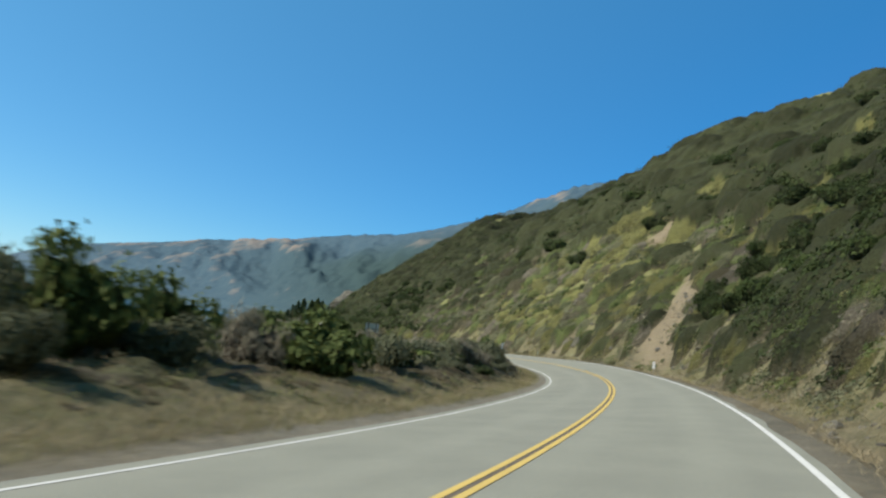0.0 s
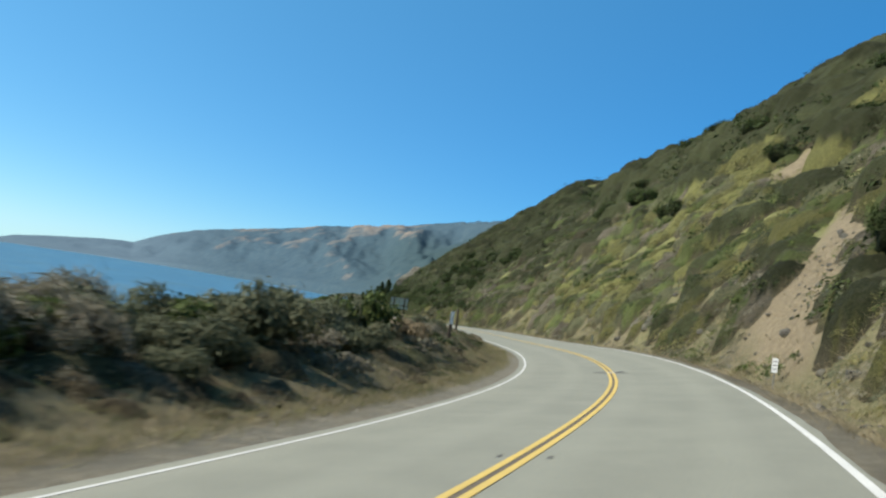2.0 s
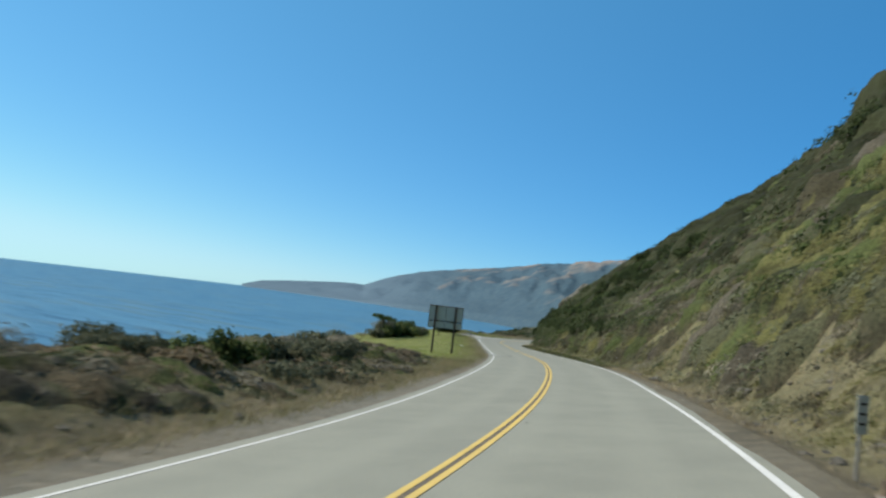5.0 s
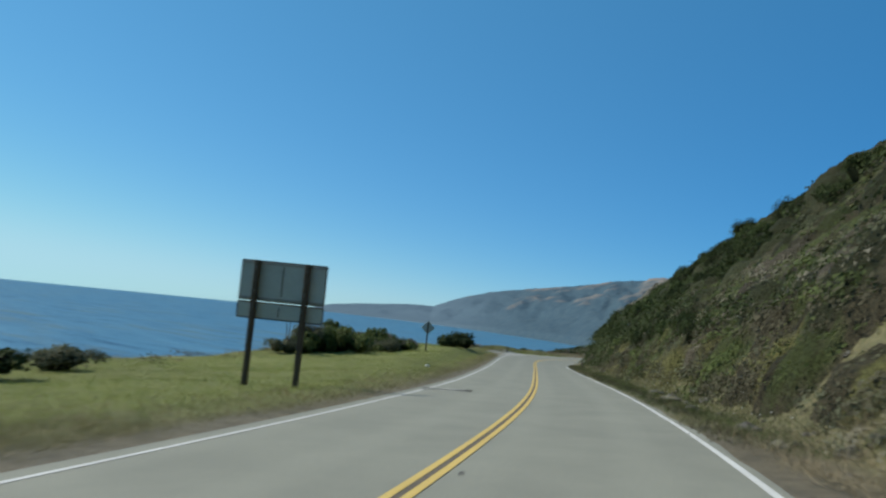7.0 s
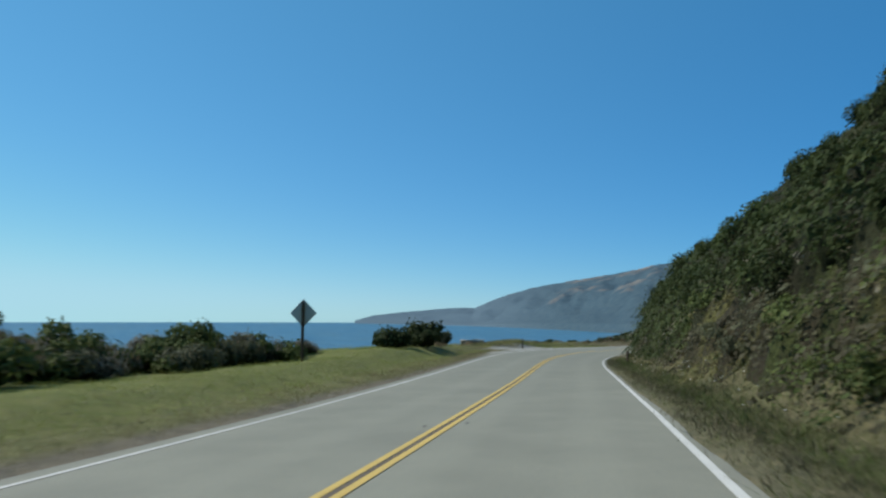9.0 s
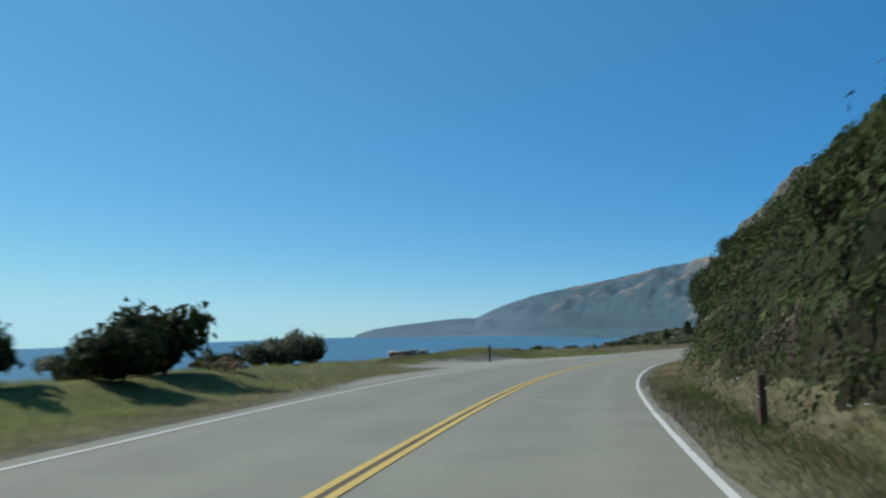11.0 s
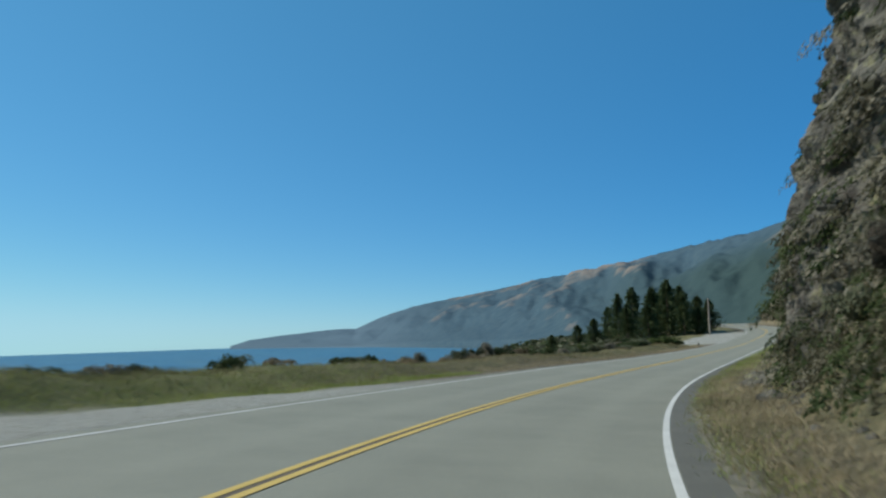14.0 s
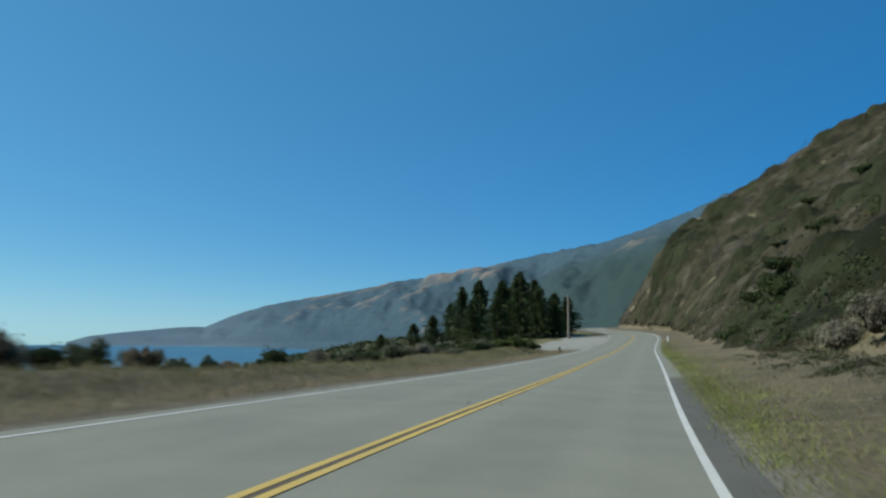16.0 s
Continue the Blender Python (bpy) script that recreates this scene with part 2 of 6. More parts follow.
def land(s, u, rough=True):
    """Height above the centre line's own height, at station s and offset u."""
    s, u = np.broadcast_arrays(np.asarray(s, float), np.asarray(u, float))
    bank = along(FALL, s)
    wr, wl = along(WIDE_R, s) + 0.45, along(WIDE_L, s) + 0.35
    flat = bank * np.clip(u, -wl, wr)
    # uphill side
    x = np.maximum(u - wr, 0)
    verge, a1, h1, a2, h2, a3, crest = (table(HILL, k, s) for k in range(1, 8))
    rise = 0.08 * np.minimum(x, verge) - np.maximum(bank, 0) * 3.2 * ramp(x, 0.1, 1.2) * (1 - ramp(x, 2.5, 6))
    xs = np.maximum(x - verge, 0)
    x1 = h1 / a1
    x2 = x1 + (h2 - h1) / a2
    up = np.minimum(xs, x1) * a1 + np.clip(xs - x1, 0, x2 - x1) * a2 + np.maximum(xs - x2, 0) * a3
    over = np.maximum(up - crest, 0)
    up = np.minimum(up, crest) + 14 * (1 - np.exp(-over * 0.35 / 14))
    up = up * ramp(xs, -0.2, 2.5) ** 0.5
    # sea side
    y = np.maximum(-u - wl, 0)
    shoulder, berm, shelf, fall = (table(SHELF, k, s) for k in range(1, 5))
    yb = y - shoulder
    low = berm * ramp(yb, 0, 2.2) - 0.06 * np.clip(yb, 0, shelf)
    yf = np.maximum(y - shelf - shoulder, 0)
    low = low - fall * yf * ramp(yf, 0, 6)
    z = flat + rise + up + low
    if rough:
        p = plan(s, u)
        n1 = fractal(p[..., 0] / 9, p[..., 1] / 9, 3)
        n2 = fractal(p[..., 0] / 1.6, p[..., 1] / 1.6, 11, 3)
        n3 = fractal(p[..., 0] / 28, p[..., 1] / 28, 23, 3)
        z = z + n1 * 1.6 * ramp(xs, 1, 14) + n2 * (0.22 * ramp(xs, 0.3, 3) + 0.03 * ramp(x, 0.2, 1.0))
        z = z + n3 * 3.2 * ramp(xs, 8, 40)
        z = z + n1 * 0.5 * ramp(y, 1.5, 6) + n2 * 0.10 * ramp(y, 0.8, 2.5)
    return z


def spot(s, u, lift=0.0):
    p = plan(s, u)
    z = along(CENTRE[:, 2], s) + land(s, u) + lift
    return Vector((float(p[0]), float(p[1]), float(z)))


def road_angle(s):
    return math.degrees(float(along(head, s)))

# ---- materials ----
def material(name, rough=0.9, spec=0.3):
    m = bpy.data.materials.new(name)
    m.use_nodes = True
    b = m.node_tree.nodes["Principled BSDF"]
    b.inputs["Roughness"].default_value = rough
    b.inputs["Specular IOR Level"].default_value = spec
    return m, m.node_tree.nodes, m.node_tree.links, b


def noise_node(nodes, links, coord, scale, detail=4.0, rough=0.6):
    n = nodes.new("ShaderNodeTexNoise")
    n.inputs["Scale"].default_value = scale
    n.inputs["Detail"].default_value = detail
    n.inputs["Roughness"].default_value = rough
    links.new(coord, n.inputs["Vector"])
    return n


def blend(nodes, links, fac, a, b, mode='MIX'):
    n = nodes.new("ShaderNodeMix")
    n.data_type = 'RGBA'
    n.blend_type = mode
    for value, socket in ((fac, n.inputs[0]), (a, n.inputs[6]), (b, n.inputs[7])):
        if isinstance(value, (int, float)):
            socket.default_value = value
        elif isinstance(value, tuple):
            socket.default_value = (*value, 1.0)
        else:
            links.new(value, socket)
    return n.outputs[2]


def steps(nodes, links, value, low, high):
    n = nodes.new("ShaderNodeMapRange")
    n.inputs[1].default_value, n.inputs[2].default_value = low, high
    links.new(value, n.inputs[0])
    return n.outputs[0]


def bump(nodes, links, bsdf, height, strength, distance):
    n = nodes.new("ShaderNodeBump")
    n.inputs["Strength"].default_value = strength
    n.inputs["Distance"].default_value = distance
    links.new(height, n.inputs["Height"])
    links.new(n.outputs[0], bsdf.inputs["Normal"])


def plain(name, colour, other=None, scale=3.0, rough=0.85, fine=40.0, relief=0.3, dist=0.01, spec=0.25, metal=0.0):
    """Two tones mixed by noise at two scales, with fine relief."""
    m, nodes, links, b = material(name, rough, spec)
    geo = nodes.new("ShaderNodeNewGeometry").outputs["Position"]
    other = other or tuple(c * 0.6 for c in colour)
    big = noise_node(nodes, links, geo, scale).outputs[0]
    small = noise_node(nodes, links, geo, fine).outputs[0]
    c = blend(nodes, links, steps(nodes, links, big, 0.35, 0.65), colour, other)
    c = blend(nodes, links, steps(nodes, links, small, 0.3, 0.75), c, tuple(x * 0.75 for x in colour))
    links.new(c, b.inputs["Base Color"])
    b.inputs["Metallic"].default_value = metal
    bump(nodes, links, b, small, relief, dist)
    return m


def asphalt_material():
    m, nodes, links, b = material("old_asphalt", 0.85, 0.3)
    geo = nodes.new("ShaderNodeNewGeometry").outputs["Position"]
    uv = nodes.new("ShaderNodeUVMap").outputs[0]
    sep = nodes.new("ShaderNodeSeparateXYZ")
    links.new(uv, sep.inputs[0])
    grit = noise_node(nodes, links, geo, 60, 3).outputs[0]
    patch = noise_node(nodes, links, geo, 0.6, 4).outputs[0]
    c = blend(nodes, links, steps(nodes, links, patch, 0.35, 0.65), (0.228, 0.23, 0.179), (0.194, 0.196, 0.153))
    # wheel tracks, paler and smoother, along the road
    wave = nodes.new("ShaderNodeMath")
    wave.operation = 'SINE'
    mul = nodes.new("ShaderNodeMath")
    mul.operation = 'MULTIPLY'
    mul.inputs[1].default_value = 2 * math.pi / 1.75
    links.new(sep.outputs[0], mul.inputs[0])
    links.new(mul.outputs[0], wave.inputs[0])
    c = blend(nodes, links, steps(nodes, links, wave.outputs[0], 0.0, 3.0), c, (0.265, 0.267, 0.209))
    c = blend(nodes, links, steps(nodes, links, grit, 0.45, 0.8), c, (0.14, 0.14, 0.13))
    links.new(c, b.inputs["Base Color"])
    bump(nodes, links, b, grit, 0.4, 0.006)
    return m


def soil_material():
    """Dry verge soil with patches of dead grass, green grass and bare tan earth."""
    m, nodes, links, b = material("coastal_soil", 0.95, 0.15)
    geo = nodes.new("ShaderNodeNewGeometry").outputs["Position"]
    kind = nodes.new("ShaderNodeAttribute")
    kind.attribute_name = "cover"
    sep = nodes.new("ShaderNodeSeparateColor")
    links.new(kind.outputs["Color"], sep.inputs[0])
    big = noise_node(nodes, links, geo, 0.35, 5).outputs[0]
    mid = noise_node(nodes, links, geo, 2.5, 5).outputs[0]
    small = noise_node(nodes, links, geo, 22, 4).outputs[0]
    dry = blend(nodes, links, steps(nodes, links, big, 0.4, 0.6), (0.135, 0.115, 0.075), (0.10, 0.088, 0.06))
    dry = blend(nodes, links, steps(nodes, links, mid, 0.45, 0.65), dry, (0.18, 0.152, 0.10))
    green = blend(nodes, links, steps(nodes, links, mid, 0.35, 0.65), (0.13, 0.16, 0.04), (0.19, 0.20, 0.065))
    earth = blend(nodes, links, steps(nodes, links, mid, 0.35, 0.65), (0.235, 0.192, 0.125), (0.155, 0.128, 0.085))
    gravel = blend(nodes, links, steps(nodes, links, small, 0.35, 0.65), (0.36, 0.365, 0.325), (0.27, 0.272, 0.242))
    c = blend(nodes, links, sep.outputs[0], dry, green)
    c = blend(nodes, links, sep.outputs[1], c, earth)
    c = blend(nodes, links, sep.outputs[2], c, gravel)
    stone = blend(nodes, links, steps(nodes, links, mid, 0.4, 0.6), (0.30, 0.27, 0.21), (0.17, 0.155, 0.13))
    c = blend(nodes, links, kind.outputs["Alpha"], c, stone)
    c = blend(nodes, links, steps(nodes, links, small, 0.5, 0.8), c, (0.11, 0.085, 0.055))
    clod = noise_node(nodes, links, geo, 6.0, 6, 0.75).outputs[0]
    c = blend(nodes, links, steps(nodes, links, clod, 0.54, 0.70), c, (0.105, 0.092, 0.06))
    links.new(c, b.inputs["Base Color"])
    bump(nodes, links, b, clod, 0.8, 0.12)
    return m


def leaf_material(name, tones, spread=0.35):
    """Tone by crown and by leaf, with slow drifts over the slope; thin leaves let light through."""
    m, nodes, links, b = material(name, 0.75, 0.12)
    geo = nodes.new("ShaderNodeNewGeometry")
    tint = nodes.new("ShaderNodeAttribute")
    tint.attribute_name = "tint"
    big = noise_node(nodes, links, geo.outputs["Position"], 0.28, 3).outputs[0]
    r = nodes.new("ShaderNodeValToRGB")
    r.color_ramp.elements[0].color = (*tones[0], 1)
    r.color_ramp.elements[1].color = (*tones[-1], 1)
    for k, t in enumerate(tones[1:-1]):
        e = r.color_ramp.elements.new((k + 1) / (len(tones) - 1))
        e.color = (*t, 1)
    mix = nodes.new("ShaderNodeMix")
    mix.inputs[0].default_value = spread
    links.new(tint.outputs["Fac"], mix.inputs[2])
    links.new(geo.outputs["Random Per Island"], mix.inputs[3])
    links.new(mix.outputs[0], r.inputs[0])
    c = blend(nodes, links, steps(nodes, links, big, 0.3, 0.7), r.outputs[0], tuple(x * 0.8 for x in tones[0]))
    links.new(c, b.inputs["Base Color"])
    thin = nodes.new("ShaderNodeBsdfTranslucent")
    links.new(c, thin.inputs["Color"])
    both = nodes.new("ShaderNodeMixShader")
    both.inputs[0].default_value = 0.25
    links.new(b.outputs[0], both.inputs[1])
    links.new(thin.outputs[0], both.inputs[2])
    links.new(both.outputs[0], nodes["Material Output"].inputs["Surface"])
    return m


def canopy_material(name):
    """Close brush seen as one rough leafy mass: its own tone by crown, with shade between leaves painted as mottling.
    """
    m, nodes, links, b = material(name, 0.9, 0.08)
    geo = nodes.new("ShaderNodeNewGeometry").outputs["Position"]
    tone = nodes.new("ShaderNodeAttribute")
    tone.attribute_name = "cover"
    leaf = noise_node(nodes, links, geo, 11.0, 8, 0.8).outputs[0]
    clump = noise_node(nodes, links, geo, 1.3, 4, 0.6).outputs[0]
    # bump hollows darkened and tops lightened in the colour, as shade among leaves
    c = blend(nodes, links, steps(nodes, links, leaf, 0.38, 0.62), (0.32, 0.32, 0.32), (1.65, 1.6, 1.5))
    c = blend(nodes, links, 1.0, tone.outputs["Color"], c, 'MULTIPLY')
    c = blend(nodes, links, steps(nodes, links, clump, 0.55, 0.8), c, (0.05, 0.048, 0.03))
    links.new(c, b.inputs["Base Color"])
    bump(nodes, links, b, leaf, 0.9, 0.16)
    return m


def sea_material():
    m, nodes, links, b = material("sea_water", 0.5, 0.16)
    geo = nodes.new("ShaderNodeNewGeometry").outputs["Position"]
    wide = noise_node(nodes, links, geo, 0.004, 4).outputs[0]
    mp = nodes.new("ShaderNodeMapping")
    mp.inputs["Rotation"].default_value = (0, 0, radians(30))
    mp.inputs["Scale"].default_value = (0.25, 1.0, 1.0)
    links.new(geo, mp.inputs[0])
    chop = noise_node(nodes, links, mp.outputs[0], 0.12, 6, 0.65).outputs[0]
    c = blend(nodes, links, steps(nodes, links, wide, 0.3, 0.7), (0.036, 0.122, 0.20), (0.05, 0.15, 0.235))
    streak = noise_node(nodes, links, mp.outputs[0], 0.05, 8, 0.75).outputs[0]
    c = blend(nodes, links, steps(nodes, links, streak, 0.42, 0.62), c, (0.075, 0.19, 0.275))
    c = blend(nodes, links, steps(nodes, links, streak, 0.46, 0.36), c, (0.024, 0.088, 0.155))
    kelp = noise_node(nodes, links, mp.outputs[0], 0.026, 6, 0.7).outputs[0]
    c = blend(nodes, links, steps(nodes, links, kelp, 0.52, 0.64), c, (0.085, 0.145, 0.17))
    links.new(c, b.inputs["Base Color"])
    bump(nodes, links, b, chop, 0.8, 2.5)
    return m


def mountain_material():
    """Chaparral in the folds and dry tan grass on the spurs, with distance haze painted in."""
    m, nodes, links, b = material("far_hills", 1.0, 0.0)
    geo = nodes.new("ShaderNodeNewGeometry").outputs["Position"]
    kind = nodes.new("ShaderNodeAttribute")
    kind.attribute_name = "cover"
    sep = nodes.new("ShaderNodeSeparateColor")
    links.new(kind.outputs["Color"], sep.inputs[0])
    n = noise_node(nodes, links, geo, 0.012, 6, 0.65).outputs[0]
    add = nodes.new("ShaderNodeMath")
    add.operation = 'ADD'
    links.new(sep.outputs[0], add.inputs[0])
    links.new(n, add.inputs[1])
    # chaparral green carries the blue of distant haze in its base colour
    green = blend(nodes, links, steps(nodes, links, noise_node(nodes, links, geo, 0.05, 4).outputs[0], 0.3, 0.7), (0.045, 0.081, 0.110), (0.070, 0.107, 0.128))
    # nearer low slopes take less of the painted haze
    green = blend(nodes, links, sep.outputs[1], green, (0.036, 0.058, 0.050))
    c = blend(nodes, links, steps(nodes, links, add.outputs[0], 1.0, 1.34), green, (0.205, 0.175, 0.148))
    # the farthest end is paled to a haze blue
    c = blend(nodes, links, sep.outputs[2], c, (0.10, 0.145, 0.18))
    links.new(c, b.inputs["Base Color"])
    bump(nodes, links, b, n, 0.35, 35.0)
    return m


def cliff_material():
    m, nodes, links, b = material("weathered_rock", 0.92, 0.2)
    geo = nodes.new("ShaderNodeNewGeometry").outputs["Position"]
    big = noise_node(nodes, links, geo, 0.5, 5).outputs[0]
    mid = noise_node(nodes, links, geo, 2.2, 6, 0.7).outputs[0]
    small = noise_node(nodes, links, geo, 14, 5).outputs[0]
    c = blend(nodes, links, steps(nodes, links, big, 0.35, 0.65), (0.175, 0.166, 0.135), (0.085, 0.08, 0.068))
    c = blend(nodes, links, steps(nodes, links, mid, 0.5, 0.62), c, (0.07, 0.064, 0.055))
    c = blend(nodes, links, steps(nodes, links, mid, 0.44, 0.36), c, (0.235, 0.225, 0.13))
    c = blend(nodes, links, steps(nodes, links, small, 0.52, 0.7), c, (0.10, 0.092, 0.078))
    links.new(c, b.inputs["Base Color"])
    bump(nodes, links, b, mid, 0.9, 0.35)
    return m


ROCK = cliff_material()
ASPHALT = asphalt_material()
SOIL = soil_material()
SEA = sea_material()
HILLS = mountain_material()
WHITE_LINE = plain("worn_white_paint", (0.62, 0.62, 0.58), (0.50, 0.50, 0.47), 1.2, 0.7, 30)
YELLOW_LINE = plain("worn_yellow_paint", (0.60, 0.43, 0.12), (0.50, 0.36, 0.11), 1.2, 0.7, 30)
SHOULDER = plain("dark_shoulder_asphalt", (0.118, 0.116, 0.098), (0.15, 0.147, 0.125), 1.2, 0.85, 50)
SEAL = plain("brown_centre_seal", (0.115, 0.095, 0.07), (0.15, 0.128, 0.095), 2.0, 0.85, 30)
TAR = plain("dark_tar", (0.07, 0.066, 0.06), (0.10, 0.095, 0.082), 2.0, 0.8, 30)

# ---- ground, road, sea and far coast ----
def paint(me, values):
    a = me.color_attributes.new("cover", 'FLOAT_COLOR', 'POINT')
    full = values if values.shape[1] == 4 else np.concatenate([values, np.zeros((len(values), 1))], 1)
    a.data.foreach_set("color", full.astype(np.float32).ravel())


U_LINES = np.concatenate([-np.geomspace(170, 16, 26), np.linspace(-15.4, -4.2, 30), np.linspace(-4.0, 4.0, 7),
                          np.linspace(4.2, 24, 44), np.geomspace(25, 230, 34), np.geomspace(280, 1200, 6)])
GREEN = np.array([(-80, 0.1), (30, 0.15), (95, 0.25), (125, 0.5), (135, 0.95), (205, 1.0), (225, 0.3), (245, 0.6), (262, 0.6), (271, 0.2), (300, 0.12), (330, 0.35), (700, 0.3)])
#  station, gravel share, outer edge of the gravel from the centre line
GRAVEL = np.array([(-80, 0, 4.2), (208, 0, 4.2), (216, 0.9, 4.6), (225, 1, 4.9), (231, 1, 7.0), (237, 1, 8.2), (248, 1, 8.7), (254, 1, 7.0), (261, 1, 5.9), (266, 0.7, 4.7), (276, 0, 4.2),
                   (352, 0, 6.0), (362, 1, 10.0), (400, 1, 10.0), (410, 0, 9.0), (700, 0, 6.0)])


def on_slide(s, u):
    """1 on the bare tan slide above the first curve and on the scar higher up, 0 off them."""
    wide = np.interp(u, [6, 9, 14, 19], [5.5, 4.5, 2.4, 1.2])
    n = 0.6 * fractal(s / 3, u / 2, 53, 4)
    low = (1 - ramp(np.abs(s - 66 - (u - 7.5) * 1.55) / wide + n, 0.7, 1.1)) * ramp(u, 6.2, 7.2) * (1 - ramp(u, 18, 20))
    high = 1 - ramp(np.hypot((s - 105) / 2.2, (u - 25) / 4.0) + n, 0.7, 1.1)
    return np.maximum(low, high)


def build_ground():
    s, u = np.meshgrid(STATION[::1], U_LINES, indexing="ij")
    p = plan(s, u)
    under = np.where((u > -3.9) & (u < 3.9), -0.12, 0.0)
    z = np.maximum(along(CENTRE[:, 2], s) + land(s, u) + under, SEA_LEVEL - 6)
    me = mesh_from("ground", np.concatenate([p.reshape(-1, 2), z.reshape(-1, 1)], 1), grid_faces(*s.shape), SOIL)
    x, y = p[..., 0], p[..., 1]
    n = fractal(x / 6, y / 6, 31)
    green = np.where(u < 0, np.interp(s, GREEN[:, 0], GREEN[:, 1]) * ramp(-u, 4.4, 5.8) * (1 - 0.75 * ramp(-u, 16, 22)) + 0.25 * n, 0.25 + 0.35 * n + 0.35 * ramp(u, 8, 11)) * ramp(np.abs(u), 4.8, 5.8)
    shelf = (u < 0) * ramp(s + 9 * n, 124, 140) * ramp(s + 9 * n, 220, 204) * ramp(-u + 3 * n, 19, 14)
    green = np.maximum(green, shelf * (0.8 * ramp(-u, 3.8, 4.6) + 0.2 * n - 0.1))
    green = np.where((u > 0) & (s > 142) & (s < 205) & (u < 7), 0.3, green)
    earth = np.where(u > 0, ramp(n, 0.3, 0.7) * ramp(u, 5, 8) * (1 - ramp(u, 18, 26)) * (1 - 0.8 * ramp(s, 150, 170)), 0.0)
    earth = np.maximum(earth, on_slide(s, u) * (u > 0))
    earth = np.where((u > 0) & (s > 284), np.maximum(earth, 0.75 * ramp(n + 0.5 * fractal(x / 2, y / 2, 37), -0.25, 0.35) * ramp(u, 4.6, 5.6) * (1 - ramp(u, 11, 13))), earth)
    green = np.where((u > 0) & (s > 284), green * 0.4, green)
    reach = np.interp(s, GRAVEL[:, 0], GRAVEL[:, 2]) + 0.5 * n
    gravel = np.where(u < 0, np.interp(s, GRAVEL[:, 0], GRAVEL[:, 1]) * (1 - ramp(-u - reach, -0.5, 0.7)), 0.0)
    gravel = np.maximum(gravel, np.interp(s, [120, 150, 212, 220], [0.3, 0.15, 0.15, 0.5]) * (1 - np.where(u > 0, ramp(u + 0.4 * n, 3.7, 4.2), ramp(-u + 0.4 * n, 3.8, 4.4))))
    rock = np.where(u > 0, ramp(s, 254, 260) * (1 - ramp(s, 276, 282)) * 0.6 * ramp(u, 6.0, 6.8), 0.0)
    paint(me, np.clip(np.stack([green, earth, gravel, rock], -1), 0, 1).reshape(-1, 4))
    tagged(new("ground", me), "dry coastal hillside of soil and grass falling to the sea", "ground", kind="structure")


def strip(name, lo, hi, cols, lift, mat, s0=None, s1=None):
    s_line = STATION if s0 is None else np.arange(s0, s1 + 0.01, FINE)
    a, b = lo(s_line), hi(s_line)
    f = np.linspace(0, 1, cols)
    u = a[:, None] * (1 - f) + b[:, None] * f
    s = np.repeat(s_line[:, None], cols, 1)
    p = along(CENTRE[:, :2], s) + along(RIGHT, s) * u[..., None]
    z = along(CENTRE[:, 2], s) + along(FALL, s) * u + lift
    me = mesh_from(name, np.concatenate([p.reshape(-1, 2), z.reshape(-1, 1)], 1), grid_faces(*s.shape), mat)
    layer = me.uv_layers.new(name="UVMap")
    idx = np.empty(len(me.loops), np.int32)
    me.loops.foreach_get("vertex_index", idx)
    uv = np.stack([u.ravel()[idx], s.ravel()[idx]], 1)
    layer.data.foreach_set("uv", uv.astype(np.float32).ravel())
    return new(name, me)


def build_road():
    left, right = lambda s: -along(WIDE_L, s), lambda s: along(WIDE_R, s)
    road = strip("road", lambda s: left(s) - 0.35, lambda s: right(s) + 0.14 + 0.31 * ramp(s, 214, 224) + 0.10 * (fractal(s / 2.3, s * 0, 47, 3) + 0.4), 13, 0.0, ASPHALT)
    tagged(road, "pale worn asphalt two-lane coast road", "road", kind="structure")
    for name, lo, hi, mat, label, lift in (
            ("edge_line", lambda s: left(s) - 0.04, lambda s: left(s) + 0.042, WHITE_LINE, "worn white painted edge line", 0.005),
            ("edge_line", lambda s: right(s) - 0.05, lambda s: right(s) + 0.048, WHITE_LINE, "worn white painted edge line", 0.005),
            ("centre_seal", lambda s: 0 * s - 0.09, lambda s: 0 * s + 0.09, SEAL, "dark strip between the yellow lines", 0.004),
            ("centre_line", lambda s: 0 * s - 0.112, lambda s: 0 * s - 0.022, YELLOW_LINE, "yellow painted centre line", 0.008),
            ("centre_line", lambda s: 0 * s + 0.056, lambda s: 0 * s + 0.15, YELLOW_LINE, "yellow painted centre line", 0.008)):
        ob = strip(name, lo, hi, 2, lift, mat)
        tagged(ob, label, "road marking", kind="structure")
    edge = strip("paved_shoulder", lambda s: right(s) + 0.06, lambda s: right(s) + 0.47, 3, 0.004, SHOULDER, 222, 300)
    tagged(edge, "dark newer asphalt strip along the road edge", "shoulder", kind="structure")


def build_sea():
    r = np.array([0.0, 200, 600, 1500, 3000, 4900])
    rr, aa = np.meshgrid(r, np.linspace(0, 2 * math.pi, 97), indexing="ij")
    v = np.stack([rr * np.sin(aa) - 60, rr * np.cos(aa) + 100, np.full(rr.shape, SEA_LEVEL)], -1).reshape(-1, 3)
    me = mesh_from("sea", v, grid_faces(*rr.shape), SEA)
    tagged(new("sea", me), "deep blue ocean with small wind waves", "sea", kind="structure")


